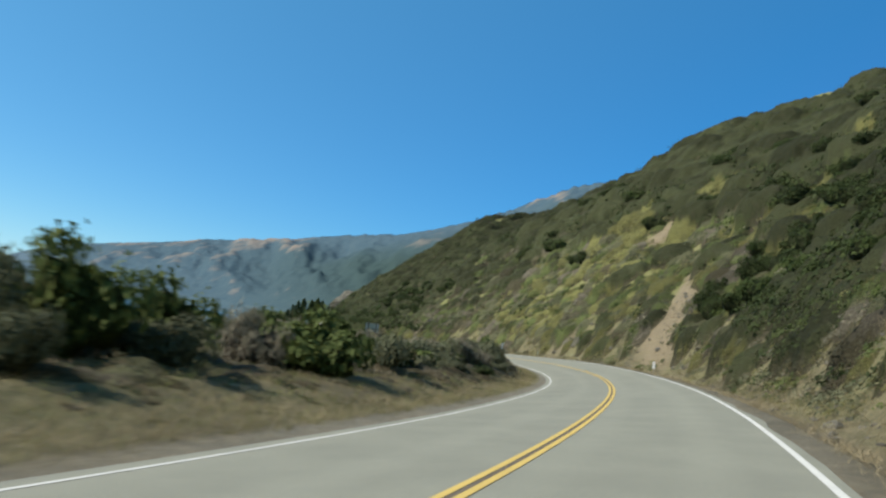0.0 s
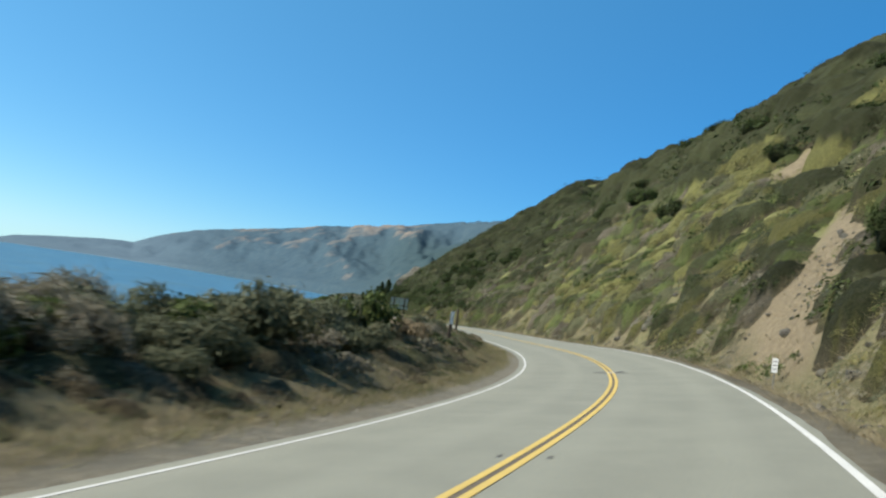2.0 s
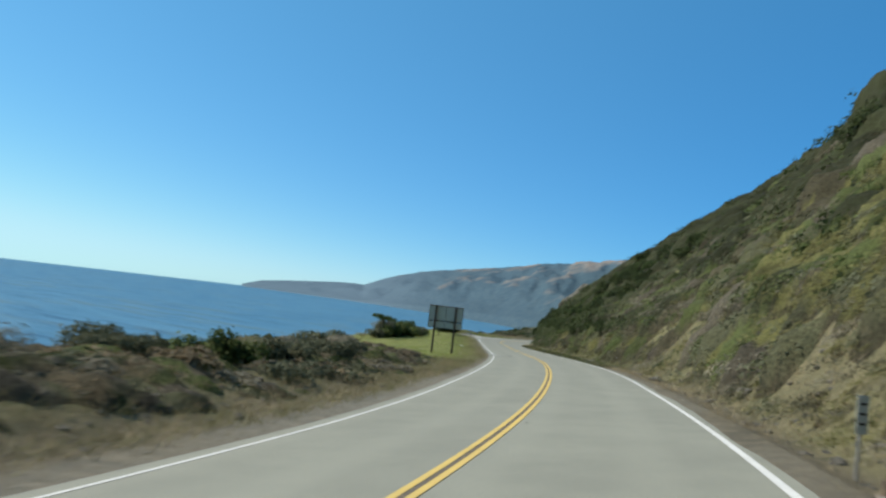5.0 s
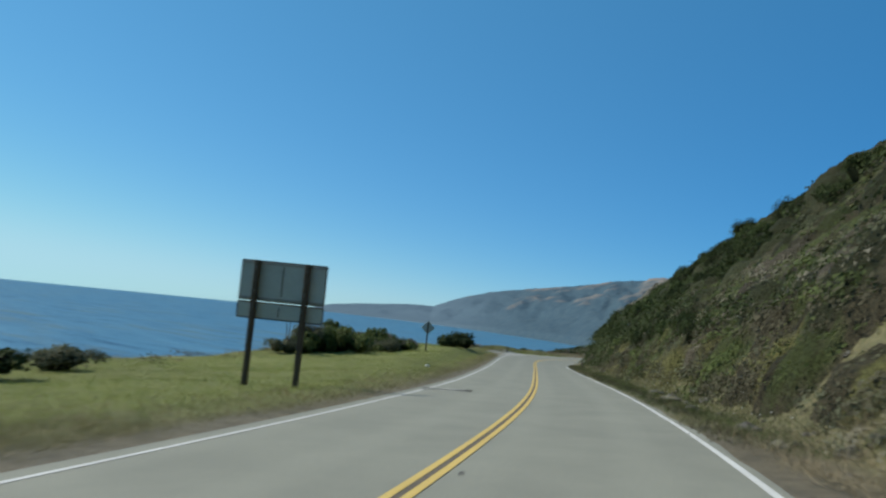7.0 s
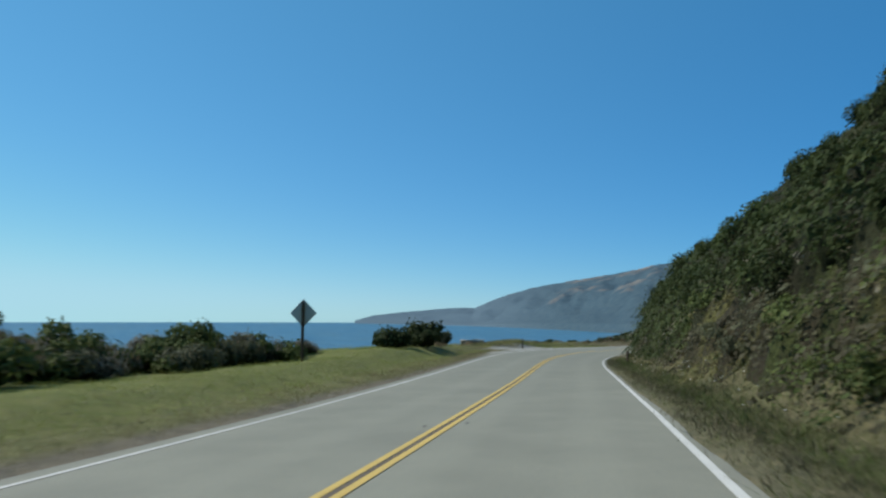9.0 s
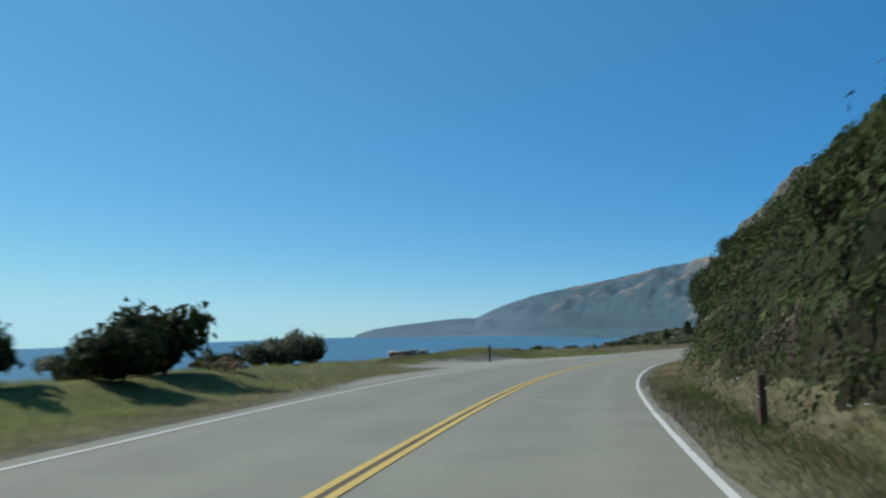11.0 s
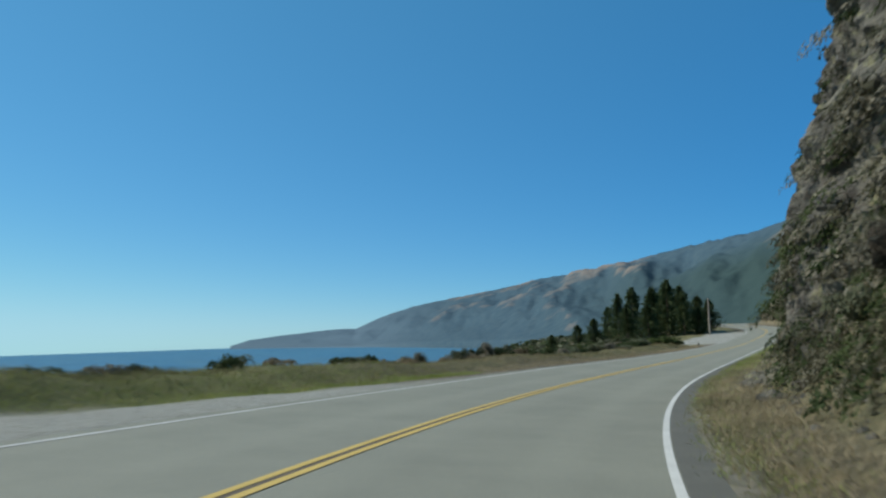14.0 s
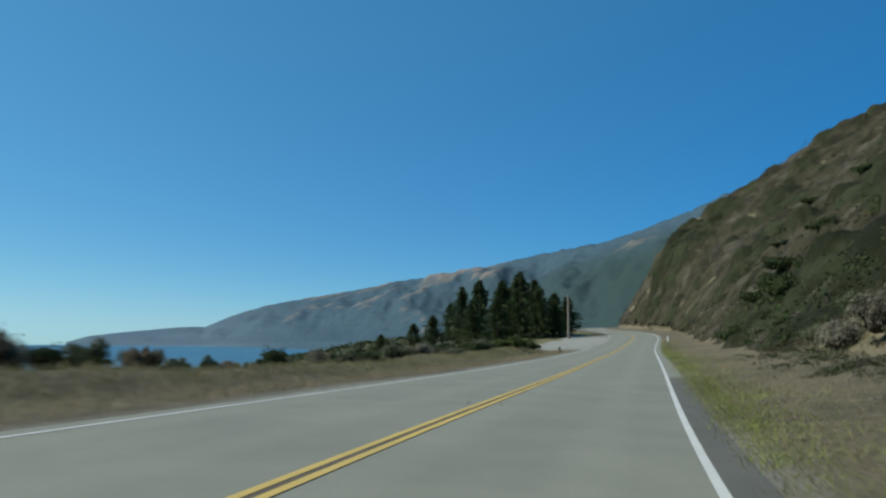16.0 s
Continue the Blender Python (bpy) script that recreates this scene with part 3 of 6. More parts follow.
# crest of the far range: bearing left of the y axis, crest angle above the eye, distance
RANGE = np.array([(48.2, -0.45, 4600), (47.0, -0.1, 4560), (45, 0.12, 4500), (43, 0.3, 4450), (41.3, 0.42, 4400), (40.2, 0.40, 4350), (39.4, 0.75, 4300), (38.3, 1.2, 4250),
                  (36.5, 1.7, 4150), (34, 2.15, 4000), (31, 2.6, 3800), (28, 3.2, 3600), (25, 3.5, 3300), (22, 4.05, 3000), (19, 4.6, 2700),
                  (15, 5.2, 2300), (10, 6.7, 1900), (4, 9.5, 1600), (-5, 12, 1300), (-20, 15, 1100), (-40, 16, 1000)])


def build_far_range():
    az = np.linspace(48.2, -40, 520)
    crest = np.interp(-az, -RANGE[:, 0], RANGE[:, 1])
    far = np.interp(-az, -RANGE[:, 0], RANGE[:, 2])
    near = far * np.interp(-az, [-48.2, -40, -30, -20, -5, 40], [0.985, 0.80, 0.58, 0.42, 0.36, 0.34])
    rows = 76
    f = np.linspace(0, 1.12, rows)
    a, ff = np.meshgrid(az, f, indexing="ij")
    dist = near[:, None] * (1 - ff) + far[:, None] * ff
    x, y = -np.sin(np.radians(a)) * dist, np.cos(np.radians(a)) * dist
    top = np.tan(np.radians(crest))[:, None] * far[:, None] + 5
    base = SEA_LEVEL - 3
    shape = np.where(ff < 1, 0.08 * ramp(ff, 0, 0.03) + 0.92 * ff ** 1.05, 1 - (ff - 1) * 3)
    spur = fractal(a / 2.2 + ff * 1.3, ff * 1.5 - a * 0.08, 41, 5)
    ridge = 1 - np.abs(fractal(a / 4.6 + ff * 1.5, ff * 1.1 - a * 0.1, 57, 5)) * 2
    tall = (top - base)
    z = base + tall * shape + tall * (0.10 * spur + 0.20 * (ridge - 0.45)) * np.interp(a, [12, 24], [0.2, 1.0]) * ramp(ff, 0.02, 0.4) * (1 - ramp(ff, 0.8, 1.0))
    z += tall * 0.018 * fractal(a / 0.35, ff * 6, 77, 3) * ramp(ff, 0.6, 1.0)
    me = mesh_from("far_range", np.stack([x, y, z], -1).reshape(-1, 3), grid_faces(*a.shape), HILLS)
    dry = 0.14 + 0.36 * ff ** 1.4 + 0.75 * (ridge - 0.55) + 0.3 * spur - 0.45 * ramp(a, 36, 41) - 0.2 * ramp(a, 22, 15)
    # second channel thins the painted haze, third thickens it at the far end
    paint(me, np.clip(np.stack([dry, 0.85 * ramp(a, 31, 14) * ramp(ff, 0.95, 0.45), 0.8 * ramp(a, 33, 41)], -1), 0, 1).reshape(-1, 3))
    tagged(new("far_range", me), "coastal mountain range of chaparral and dry grass, with haze painted in", "mountains", kind="structure")


def cliff_face(s, h):
    """Points of the rock face that stands at the verge past the second bend, at station s and height h."""
    face = np.interp(h, [-0.6, 0, 2, 4, 6.5, 9.8, 11.6, 14.5], [6.4, 6.15, 5.8, 6.1, 7.05, 8.15, 9.8, 12.8])
    ends = 0.24 * np.maximum(262 - s, 0) + 3.0 * ramp(s, 260, 254) + 0.2 * np.maximum(s - 269, 0) + 0.35 * ramp(s, 264, 272) + 0.9 * ramp(s, 267, 272) * ramp(h, 3.5, 6) + 7.0 * ramp(s, 277, 286)
    crag = 1.3 * np.abs(fractal(s / 3.4 + h * 0.12, h / 3.0, 131, 4)) + 0.6 * np.abs(fractal(s / 1.1, h / 0.9 + s * 0.2, 143, 3))
    ledge = 0.45 * fractal(h / 1.7 + s * 0.08, s / 9, 151, 3)
    step_in = np.floor(fractal(s / 1.6, h / 1.3, 163, 2) * 4) / 4 * 0.35
    fine = 0.45 * np.abs(fractal(s / 0.55 + h * 0.3, h / 0.5, 181, 3))
    u = face + ends + (0.35 + 0.65 * ramp(h, 0, 4)) * (0.75 - crag + ledge + step_in - fine)
    p = plan(s, u)
    z = along(CENTRE[:, 2], s) + along(FALL, s) * 3.4 + h + 0.25 * fractal(s / 0.9, h / 0.9, 171, 2)
    return np.concatenate([p, z[..., None]], -1)


def build_cliff():
    s, h = np.meshgrid(np.arange(254, 286.1, 0.16), np.linspace(-0.6, 13.4, 112), indexing="ij")
    me = mesh_from("cliff", cliff_face(s, h).reshape(-1, 3), grid_faces(*s.shape)[:, ::-1], ROCK, False)
    tagged(new("cliff", me), "craggy grey-tan rock face with lichen beside the road", "cliff", kind="structure")


build_ground()
build_cliff()
build_road()
build_sea()
build_far_range()

# ---- vegetation ----
DARK = leaf_material("dark_green_leaves", [(0.030, 0.045, 0.016), (0.052, 0.072, 0.024), (0.09, 0.112, 0.038)])
FRESH = leaf_material("fresh_green_leaves", [(0.065, 0.092, 0.028), (0.105, 0.138, 0.042), (0.165, 0.195, 0.065)])
SAGE = leaf_material("sage_leaves", [(0.095, 0.105, 0.062), (0.14, 0.15, 0.088), (0.205, 0.21, 0.13)])
YELLOW = leaf_material("yellow_green_leaves", [(0.13, 0.128, 0.05), (0.195, 0.182, 0.075), (0.28, 0.25, 0.115)])
GREY = leaf_material("grey_dead_twigs", [(0.176, 0.161, 0.117), (0.257, 0.238, 0.176), (0.363, 0.339, 0.257)])
RUST = leaf_material("rust_brown_twigs", [(0.18, 0.142, 0.085), (0.26, 0.205, 0.128), (0.36, 0.29, 0.19)])
OLIVE = leaf_material("olive_weed_blades", [(0.165, 0.165, 0.077), (0.237, 0.226, 0.11), (0.33, 0.292, 0.165)])
STRAW = leaf_material("dry_grass_blades", [(0.255, 0.21, 0.125), (0.35, 0.29, 0.18), (0.45, 0.385, 0.26)])
TURF = leaf_material("green_grass_blades", [(0.195, 0.247, 0.058), (0.299, 0.338, 0.098), (0.429, 0.416, 0.169)])
PINE = leaf_material("pine_needles", [(0.068, 0.095, 0.041), (0.104, 0.135, 0.059), (0.153, 0.184, 0.086)])
BROWN = leaf_material("olive_brown_leaves", [(0.062, 0.060, 0.036), (0.092, 0.086, 0.052), (0.14, 0.128, 0.082)])
LIVE = leaf_material("mid_green_leaves", [(0.036, 0.056, 0.018), (0.062, 0.09, 0.028), (0.105, 0.138, 0.045)])
CANOPY = canopy_material("close_brush")
BARK = plain("grey_bark", (0.14, 0.11, 0.08), (0.09, 0.07, 0.05), 6.0, 0.9, 40, 0.6, 0.01)

def core_shape(splits=3):
    """Vertices and triangles of a round icosahedral shell of unit radius."""
    bm = bmesh.new()
    bmesh.ops.create_icosphere(bm, subdivisions=splits, radius=1.0)
    bm.verts.ensure_lookup_table()
    v = np.array([x.co[:] for x in bm.verts])
    f = np.array([[q.index for q in x.verts] for x in bm.faces])
    bm.free()
    return v, f


def leaf_cloud(r, count, size, lobes=5, flat=0.8, upright=0.0, long=1.0, stray=0.2):
    """Leaf triangles over a lobed crown of about unit radius, base at z = 0."""
    centre = r.normal(0, 0.5, (lobes, 3)) * (1, 1, 0.6)
    reach = np.hypot(centre[:, 0], centre[:, 1])
    centre[:, :2] *= (np.minimum(reach, 0.76) / np.maximum(reach, 1e-6))[:, None]
    centre[:, 2] = np.minimum(np.abs(centre[:, 2]), 0.55 * (1.1 - np.minimum(reach, 0.68))) + 0.2
    rad = r.uniform(0.17, 0.46, lobes)
    k = r.integers(0, lobes, count)
    d = r.normal(size=(count, 3))
    d /= np.linalg.norm(d, axis=1)[:, None]
    d[:, 2] = np.where(d[:, 2] < -0.3, -d[:, 2], d[:, 2])
    spread = r.uniform(0.66, 1.06, count) + stray * (r.uniform(0, 1, count) < 0.08)
    p = centre[k] + d * (rad[k] * spread)[:, None]
    p[:, 2] = np.maximum(p[:, 2] * flat, 0.03)
    nrm = d + r.normal(0, 0.55, (count, 3))
    nrm[:, 2] += 0.25
    nrm /= np.linalg.norm(nrm, axis=1)[:, None]
    t = r.normal(size=(count, 3)) + np.array([0, 0, upright * 3.0])
    t -= nrm * (t * nrm).sum(1)[:, None]
    t /= np.linalg.norm(t, axis=1)[:, None]
    b = np.cross(nrm, t)
    sz = size * r.uniform(0.6, 1.35, count)[:, None]
    t, b = t * sz * long, b * sz * (0.75 / long ** 1.6)
    bend = nrm * sz * r.uniform(-0.25, 0.25, (count, 1))
    quad = np.stack([p + t, p - t * 0.6 + b, p - t * 0.6 - b + bend], 1)
    # each leaf is shaded as a bit of its rounded crown
    out = d + 0.55 * (p - np.array([0, 0, 0.15])) / np.linalg.norm(p - np.array([0, 0, 0.15]), axis=1)[:, None] + 0.35 * nrm + np.array([0, 0, 0.15])
    out /= np.linalg.norm(out, axis=1)[:, None]
    tint = r.uniform(0, 1, lobes)[k] * 0.5 + 0.25
    return quad, centre, rad, out, tint


def round_off(me, normals, tint):
    """Gives leaf triangles their crown's rounded normals and a tone, one row a triangle."""
    me.attributes.new("custom_normal", 'FLOAT_VECTOR', 'POINT').data.foreach_set("vector", np.repeat(normals, 3, 0).astype(np.float32).ravel())
    me.attributes.new("tint", 'FLOAT', 'POINT').data.foreach_set("value", np.repeat(tint, 3).astype(np.float32))
    return me


def lump(r, centre, rad, flat, shrink):
    """One dense body that follows a crown's lobes: rays from inside, out to the farthest lobe."""
    v, f = core_shape()
    heart = np.array([0.0, 0.0, 0.32])
    away = centre - heart
    b = v @ away.T
    gap = b ** 2 - (away ** 2).sum(1) + (rad * 1.02) ** 2
    out = np.where(gap > 0, b + np.sqrt(np.maximum(gap, 0)), 0.16).max(1)
    w = v * (np.clip(out, 0.16, 1.1) * shrink * r.uniform(0.88, 1.1, len(v)))[:, None] + heart
    w[:, 2] = np.maximum(w[:, 2] * flat, 0.0)
    return w, f


def place_many(quads, places, scales, turns):
    """All copies of one quad cloud, one row of places a copy."""
    c, s = np.cos(turns), np.sin(turns)
    rot = np.zeros((len(places), 3, 3))
    rot[:, 0, 0], rot[:, 0, 1], rot[:, 1, 0], rot[:, 1, 1], rot[:, 2, 2] = c, -s, s, c, 1
    flat = quads.reshape(-1, 3)
    out = np.einsum("nij,mj->nmi", rot, flat) * scales[:, None, :] + places[:, None, :]
    return out.reshape(-1, 3)


def surface(s, u):
    p = plan(s, u)
    return np.concatenate([p, (along(CENTRE[:, 2], s) + land(s, u))[:, None]], 1)


def scrub(name, mat, s, u, size, tall, count, leaf, label, seed, upright=0.0, long=1.0, sink=0.12, places=None):
    """One sheet of brush: leaf crowns of four shapes set at stations s and offsets u."""
    r = np.random.default_rng(seed)
    at_ground = surface(s, u) if places is None else places
    e1, e2 = surface(s + 0.6, u) - surface(s, u), surface(s, u + 0.6) - surface(s, u)
    det = e1[:, 0] * e2[:, 1] - e1[:, 1] * e2[:, 0]
    tilt = np.clip(np.stack([(e1[:, 2] * e2[:, 1] - e2[:, 2] * e1[:, 1]) / det, (e2[:, 2] * e1[:, 0] - e1[:, 2] * e2[:, 0]) / det], 1), -1.6, 1.6)
    verts, outs, tints = [], [], []
    for k in range(5):
        pick = np.arange(len(s)) % 5 == k
        if not pick.any():
            continue
        quad, _, _, out, tint = leaf_cloud(r, count, leaf, 7 + k % 3, 0.85, upright, long, 0.04)
        sc = np.stack([size[pick], size[pick], tall[pick]], 1)
        turns = r.uniform(0, 6.28, pick.sum())
        base = at_ground[pick] - np.array([0, 0, 1.0]) * (tall[pick] * sink)[:, None]
        leafy = place_many(quad, base, sc, turns).reshape(len(base), -1, 3)
        away = leafy - base[:, None]
        leafy[..., 2] += 0.4 * (away[..., :2] * tilt[pick][:, None]).sum(-1)
        verts.append(leafy.reshape(-1, 3))
        outs.append(place_many(out, base * 0, sc * 0 + 1, turns))
        tints.append((r.uniform(0, 1, (len(base), 1)) * 0.75 + (tint[None] - 0.25) * 0.5).ravel())
    v = np.concatenate(verts)
    me = mesh_from(name, v, np.arange(len(v)).reshape(-1, 3), mat, False)
    ob = tagged(new(name, round_off(me, np.concatenate(outs), np.concatenate(tints))), label, "scrub", kind="stuff")
    return ob


# mean tones, lowered for the leaf self-shadow a sheet lacks: dark, yellow-green, sage, fresh green, dead, olive-brown,
# rust
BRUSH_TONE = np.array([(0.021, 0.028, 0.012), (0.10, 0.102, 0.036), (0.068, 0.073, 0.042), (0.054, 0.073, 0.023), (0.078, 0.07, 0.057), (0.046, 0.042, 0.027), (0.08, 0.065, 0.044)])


def canopy(name, label, s, u, size, tall, kind, s_line, u_line, seed, lean=0.12, steep=2.1, pale=1.0):
    """One sheet over the ground that rises into a rough dome wherever a shrub stands."""
    r = np.random.default_rng(seed)
    gs, gu = np.meshgrid(s_line, u_line, indexing="ij")
    ground_z = along(CENTRE[:, 2], gs) + land(gs, gu)
    root_z = along(CENTRE[:, 2], s) + land(s, u)
    rise = np.full(gs.shape, -1.0)
    tone = np.tile(np.array([0.06, 0.054, 0.036]), gs.shape + (1,))
    wob = 0.55 * fractal(gs / 1.1, gu / 1.1, seed, 2)
    for k in range(len(s)):
        w = size[k] * 0.78
        i0, i1 = np.searchsorted(s_line, (s[k] - w * 1.3, s[k] + w * 1.3))
        j0, j1 = np.searchsorted(u_line, (u[k] - w * 1.3, u[k] + w * 1.3))
        if i0 == i1 or j0 == j1:
            continue
        d = ((gs[i0:i1, j0:j1] - s[k]) ** 2 + (gu[i0:i1, j0:j1] - u[k]) ** 2 * steep) / w ** 2 + wob[i0:i1, j0:j1]
        bulge = np.sqrt(np.clip(1 - d, 0, 1))
        h = np.where(d < 1, tall[k] * 0.58 * bulge + 0.6 * bulge ** 0.5 * (root_z[k] - ground_z[i0:i1, j0:j1]), -1.0)
        up = h > rise[i0:i1, j0:j1]
        rise[i0:i1, j0:j1][up] = h[up]
        tone[i0:i1, j0:j1][up] = (0.75 * BRUSH_TONE[kind[k]] + 0.25 * np.array([0.062, 0.06, 0.036])) * r.uniform(0.6, 1.35) * (pale if u[k] < 0 else np.interp(s[k], [82, 98, 140, 160], [1.0, 1.2, 1.2, 1.0]))
    rise = np.where(rise > 0, rise, -0.12)
    rise[1:-1, 1:-1] = 0.4 * rise[1:-1, 1:-1] + 0.15 * (rise[2:, 1:-1] + rise[:-2, 1:-1] + rise[1:-1, 2:] + rise[1:-1, :-2])
    rise = rise + np.where(rise > 0.1, 0.36 * fractal(gs / 0.6, gu / 0.45, seed + 9, 3), 0.0)
    p = plan(gs, gu - np.sign(gu) * lean * np.maximum(rise, 0))
    z = ground_z + 0.9 * rise
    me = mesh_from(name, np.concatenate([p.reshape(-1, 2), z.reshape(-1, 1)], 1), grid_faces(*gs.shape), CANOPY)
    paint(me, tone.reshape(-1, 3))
    tagged(new(name, me), label, "scrub", kind="stuff")


def hill_brush():
    r = np.random.default_rng(21)
    n = 17800
    s = r.uniform(-12, 474, n)
    u = 5.6 + 62 * r.uniform(0, 1, n) ** 1.35
    s[17000:17500], u[17000:17500] = r.uniform(145, 224, 500), r.uniform(5.6, 11, 500)
    s[17500:], u[17500:] = r.uniform(222, 250, 300), r.uniform(7, 13, 300)
    keep = np.ones(n, bool)
    verge = table(HILL, 1, s) + along(WIDE_R, s) + 0.5
    keep &= u > verge + r.uniform(0.2, 1.6, n)
    keep &= ~((s > 95.5) & (s < 99.5) & (u < 7.4)) & ~((np.abs(s - 60) < 2.0) & (u < 7.2))
    keep &= ~((s > 254) & (s < 286) & (u < 21)) & ~((s > 249.5) & (s <= 257) & (u < 7.3))
    keep &= ~((s > 285) & (s < 345) & (u < 9.0)) & ~((s > 297) & (s < 317) & (u < 14.5))
    keep &= s > 1.15 * u - 12
    p = plan(s, u)
    bare = fractal(p[:, 0] / 7, p[:, 1] / 7, 91)
    keep &= ~((bare > 0.62) & (u < 30) & (s < 150))
    # the tan slide above the curve, and the bare foot of the cut
    slide = on_slide(s, u) > 0.4
    keep &= ~slide
    keep &= ~((u < verge + 2.8) & (s < 140) & (r.uniform(0, 1, n) < 0.6))
    s, u, p = s[keep], u[keep], p[keep]
    high = land(s, u, False)
    slant = s - 0.9 * (u - 8)
    tone = 1.0 * fractal(slant / 7, u / 16, 61) + r.normal(0, 0.24, len(s))
    crown = ramp(high, 17, 27) * (s < 230)
    kind = np.where(tone + crown * 1.2 > 0.55, 0, np.where(tone > 0.16, 1, np.where(tone > -0.14, 2, np.where(tone > -0.36, 3, 4))))
    kind = np.where((s < 165) & (kind == 0) & (crown < 0.3) & (r.uniform(0, 1, len(s)) < 0.5), 3, kind)
    wood = (s > 178) & (s < 257)
    kind = np.where(wood, np.where(tone > -0.25, 0, np.where(tone > -0.4, 3, 4)), kind)
    kind = np.where((s > 125) & (s <= 178) & (u < 15) & (kind == 0) & (r.uniform(0, 1, len(s)) < 0.65), 2, kind)
    kind = np.where((s > 231) & (s < 257), 0, kind)
    chance = r.uniform(0, 1, len(s))
    slope = (s > 140) & (s <= 231)
    kind = np.where((s <= 140) & (kind == 4) & (chance < 0.3), 5, kind)
    kind = np.where((s <= 85) & (kind == 2), np.where(chance < 0.3, 0, np.where(chance < 0.5, 3, 2)), kind)
    kind = np.where(slope & (kind == 4) & (chance < 0.75), 5, kind)
    kind = np.where(slope & (kind == 2), np.where(chance < 0.4, 5, np.where(chance < 0.65, 0, 2)), kind)
    kind = np.where((s > 58) & (s < 150) & (u > 9) & (u < 36) & (fractal(slant / 9, u / 9, 83) > 0.3), 1, kind)
    oaks = (np.abs(s - 40 - (u - 12) * 0.8 + 6 * fractal(s / 8, u / 8, 67)) < 11) & (u > 8)
    kind = np.where(oaks & (tone > -0.45), 0, kind)
    far = s > 284
    kind = np.where(far, np.where(tone > 0.30, 0, np.where(tone > -0.42, 5, 4)), kind)
    kind = np.where((s > 318) & (s < 350) & (u < 20) & (tone > -0.3), 0, kind)
    kind = np.where((s > 138) & (s <= 178) & (kind == 1), np.where(r.uniform(0, 1, len(s)) < 0.5, 2, np.where(u < 12, 4, 0)), kind)
    foot = (s > 140) & (s < 257) & (u < verge[keep] + np.where(s < 190, 2.4, 0.7) + 0.8 * tone)
    kind = np.where(foot, np.where(tone > 0.1, 3, np.where(tone > -0.2, 5, np.where(tone > -0.3, 2, 1))), kind)
    size = r.uniform(0.95, 1.85, len(s)) * (1 + 0.2 * ramp(u, 10, 24)) * (1 + 0.35 * (kind == 0)) * (1 + 0.25 * crown)
    giant = (r.uniform(0, 1, len(s)) < np.where(kind == 0, 0.10, 0.05)) & (u > 14) & ((s < 180) | (s > 290))
    size = np.where(giant, size * 1.75, size)
    tall = size * r.uniform(0.55, 0.9, len(s)) * np.where(kind == 0, 1.25, 1.0)
    size = np.minimum(size, 0.58 * (u - 3.9) + 0.2)
    size = np.where((s > 225) & (s < 262) & (u < 11), np.minimum(size, 0.95), size)
    tall = np.minimum(tall, 0.75 * (u - 3.9))
    tall = tall * np.where((s > 211) & (s < 257), 0.62, 1.0)
    dense = u > verge[keep] + 1.3
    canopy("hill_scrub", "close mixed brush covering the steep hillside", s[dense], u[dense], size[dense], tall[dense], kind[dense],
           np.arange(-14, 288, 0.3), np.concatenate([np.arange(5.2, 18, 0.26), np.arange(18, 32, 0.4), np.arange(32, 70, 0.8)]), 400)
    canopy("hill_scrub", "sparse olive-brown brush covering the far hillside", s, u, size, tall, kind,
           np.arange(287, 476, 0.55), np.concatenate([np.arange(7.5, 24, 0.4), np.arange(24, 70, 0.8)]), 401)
    close = u < 10.5
    near = (u < 22) & ~close
    remote = s > 330
    edge = (u < 8.6) & (s < 260)
    bend = (u < 9.4) & (s > 165) & (s < 257)
    for k, (name, mat, label) in enumerate((("dark_brush", DARK, "dark green chaparral brush covering the steep hillside"),
                                            ("yellow_brush", YELLOW, "yellow-green coastal brush on the steep hillside"),
                                            ("sage_brush", SAGE, "grey-green sage brush on the steep hillside"),
                                            ("green_brush", FRESH, "bright green leafy brush on the steep hillside"),
                                            ("dead_brush", GREY, "leafless grey-brown brush on the steep hillside"),
                                            ("brown_brush", BROWN, "low olive-brown brush on the far hillside"))):
        for q, (count, leaf) in ((giant, (320, 0.032)), (bend & ~giant, (250, 0.039)), (edge & ~bend & ~giant, (280, 0.039)), (close & ~edge & ~bend & ~remote & ~giant, (210, 0.045)), (near & ~remote & ~giant & ((s < 85) | (s > 150)), (130, 0.058)), (near & ~giant & (s >= 85) & (s <= 150), (199, 0.055)), ((~near & ~close | remote) & ~giant, (56, 0.075))):
            m = (kind == k) & q
            if m.sum() > 5:
                scrub(name, mat, s[m], u[m], size[m], tall[m], count, leaf, label, 100 + k, 0.6 if k in (1, 4) else 0.0, 1.5 if k in (1, 4) else 1.0, 0.36 if count < 200 or count == 320 else 0.12)


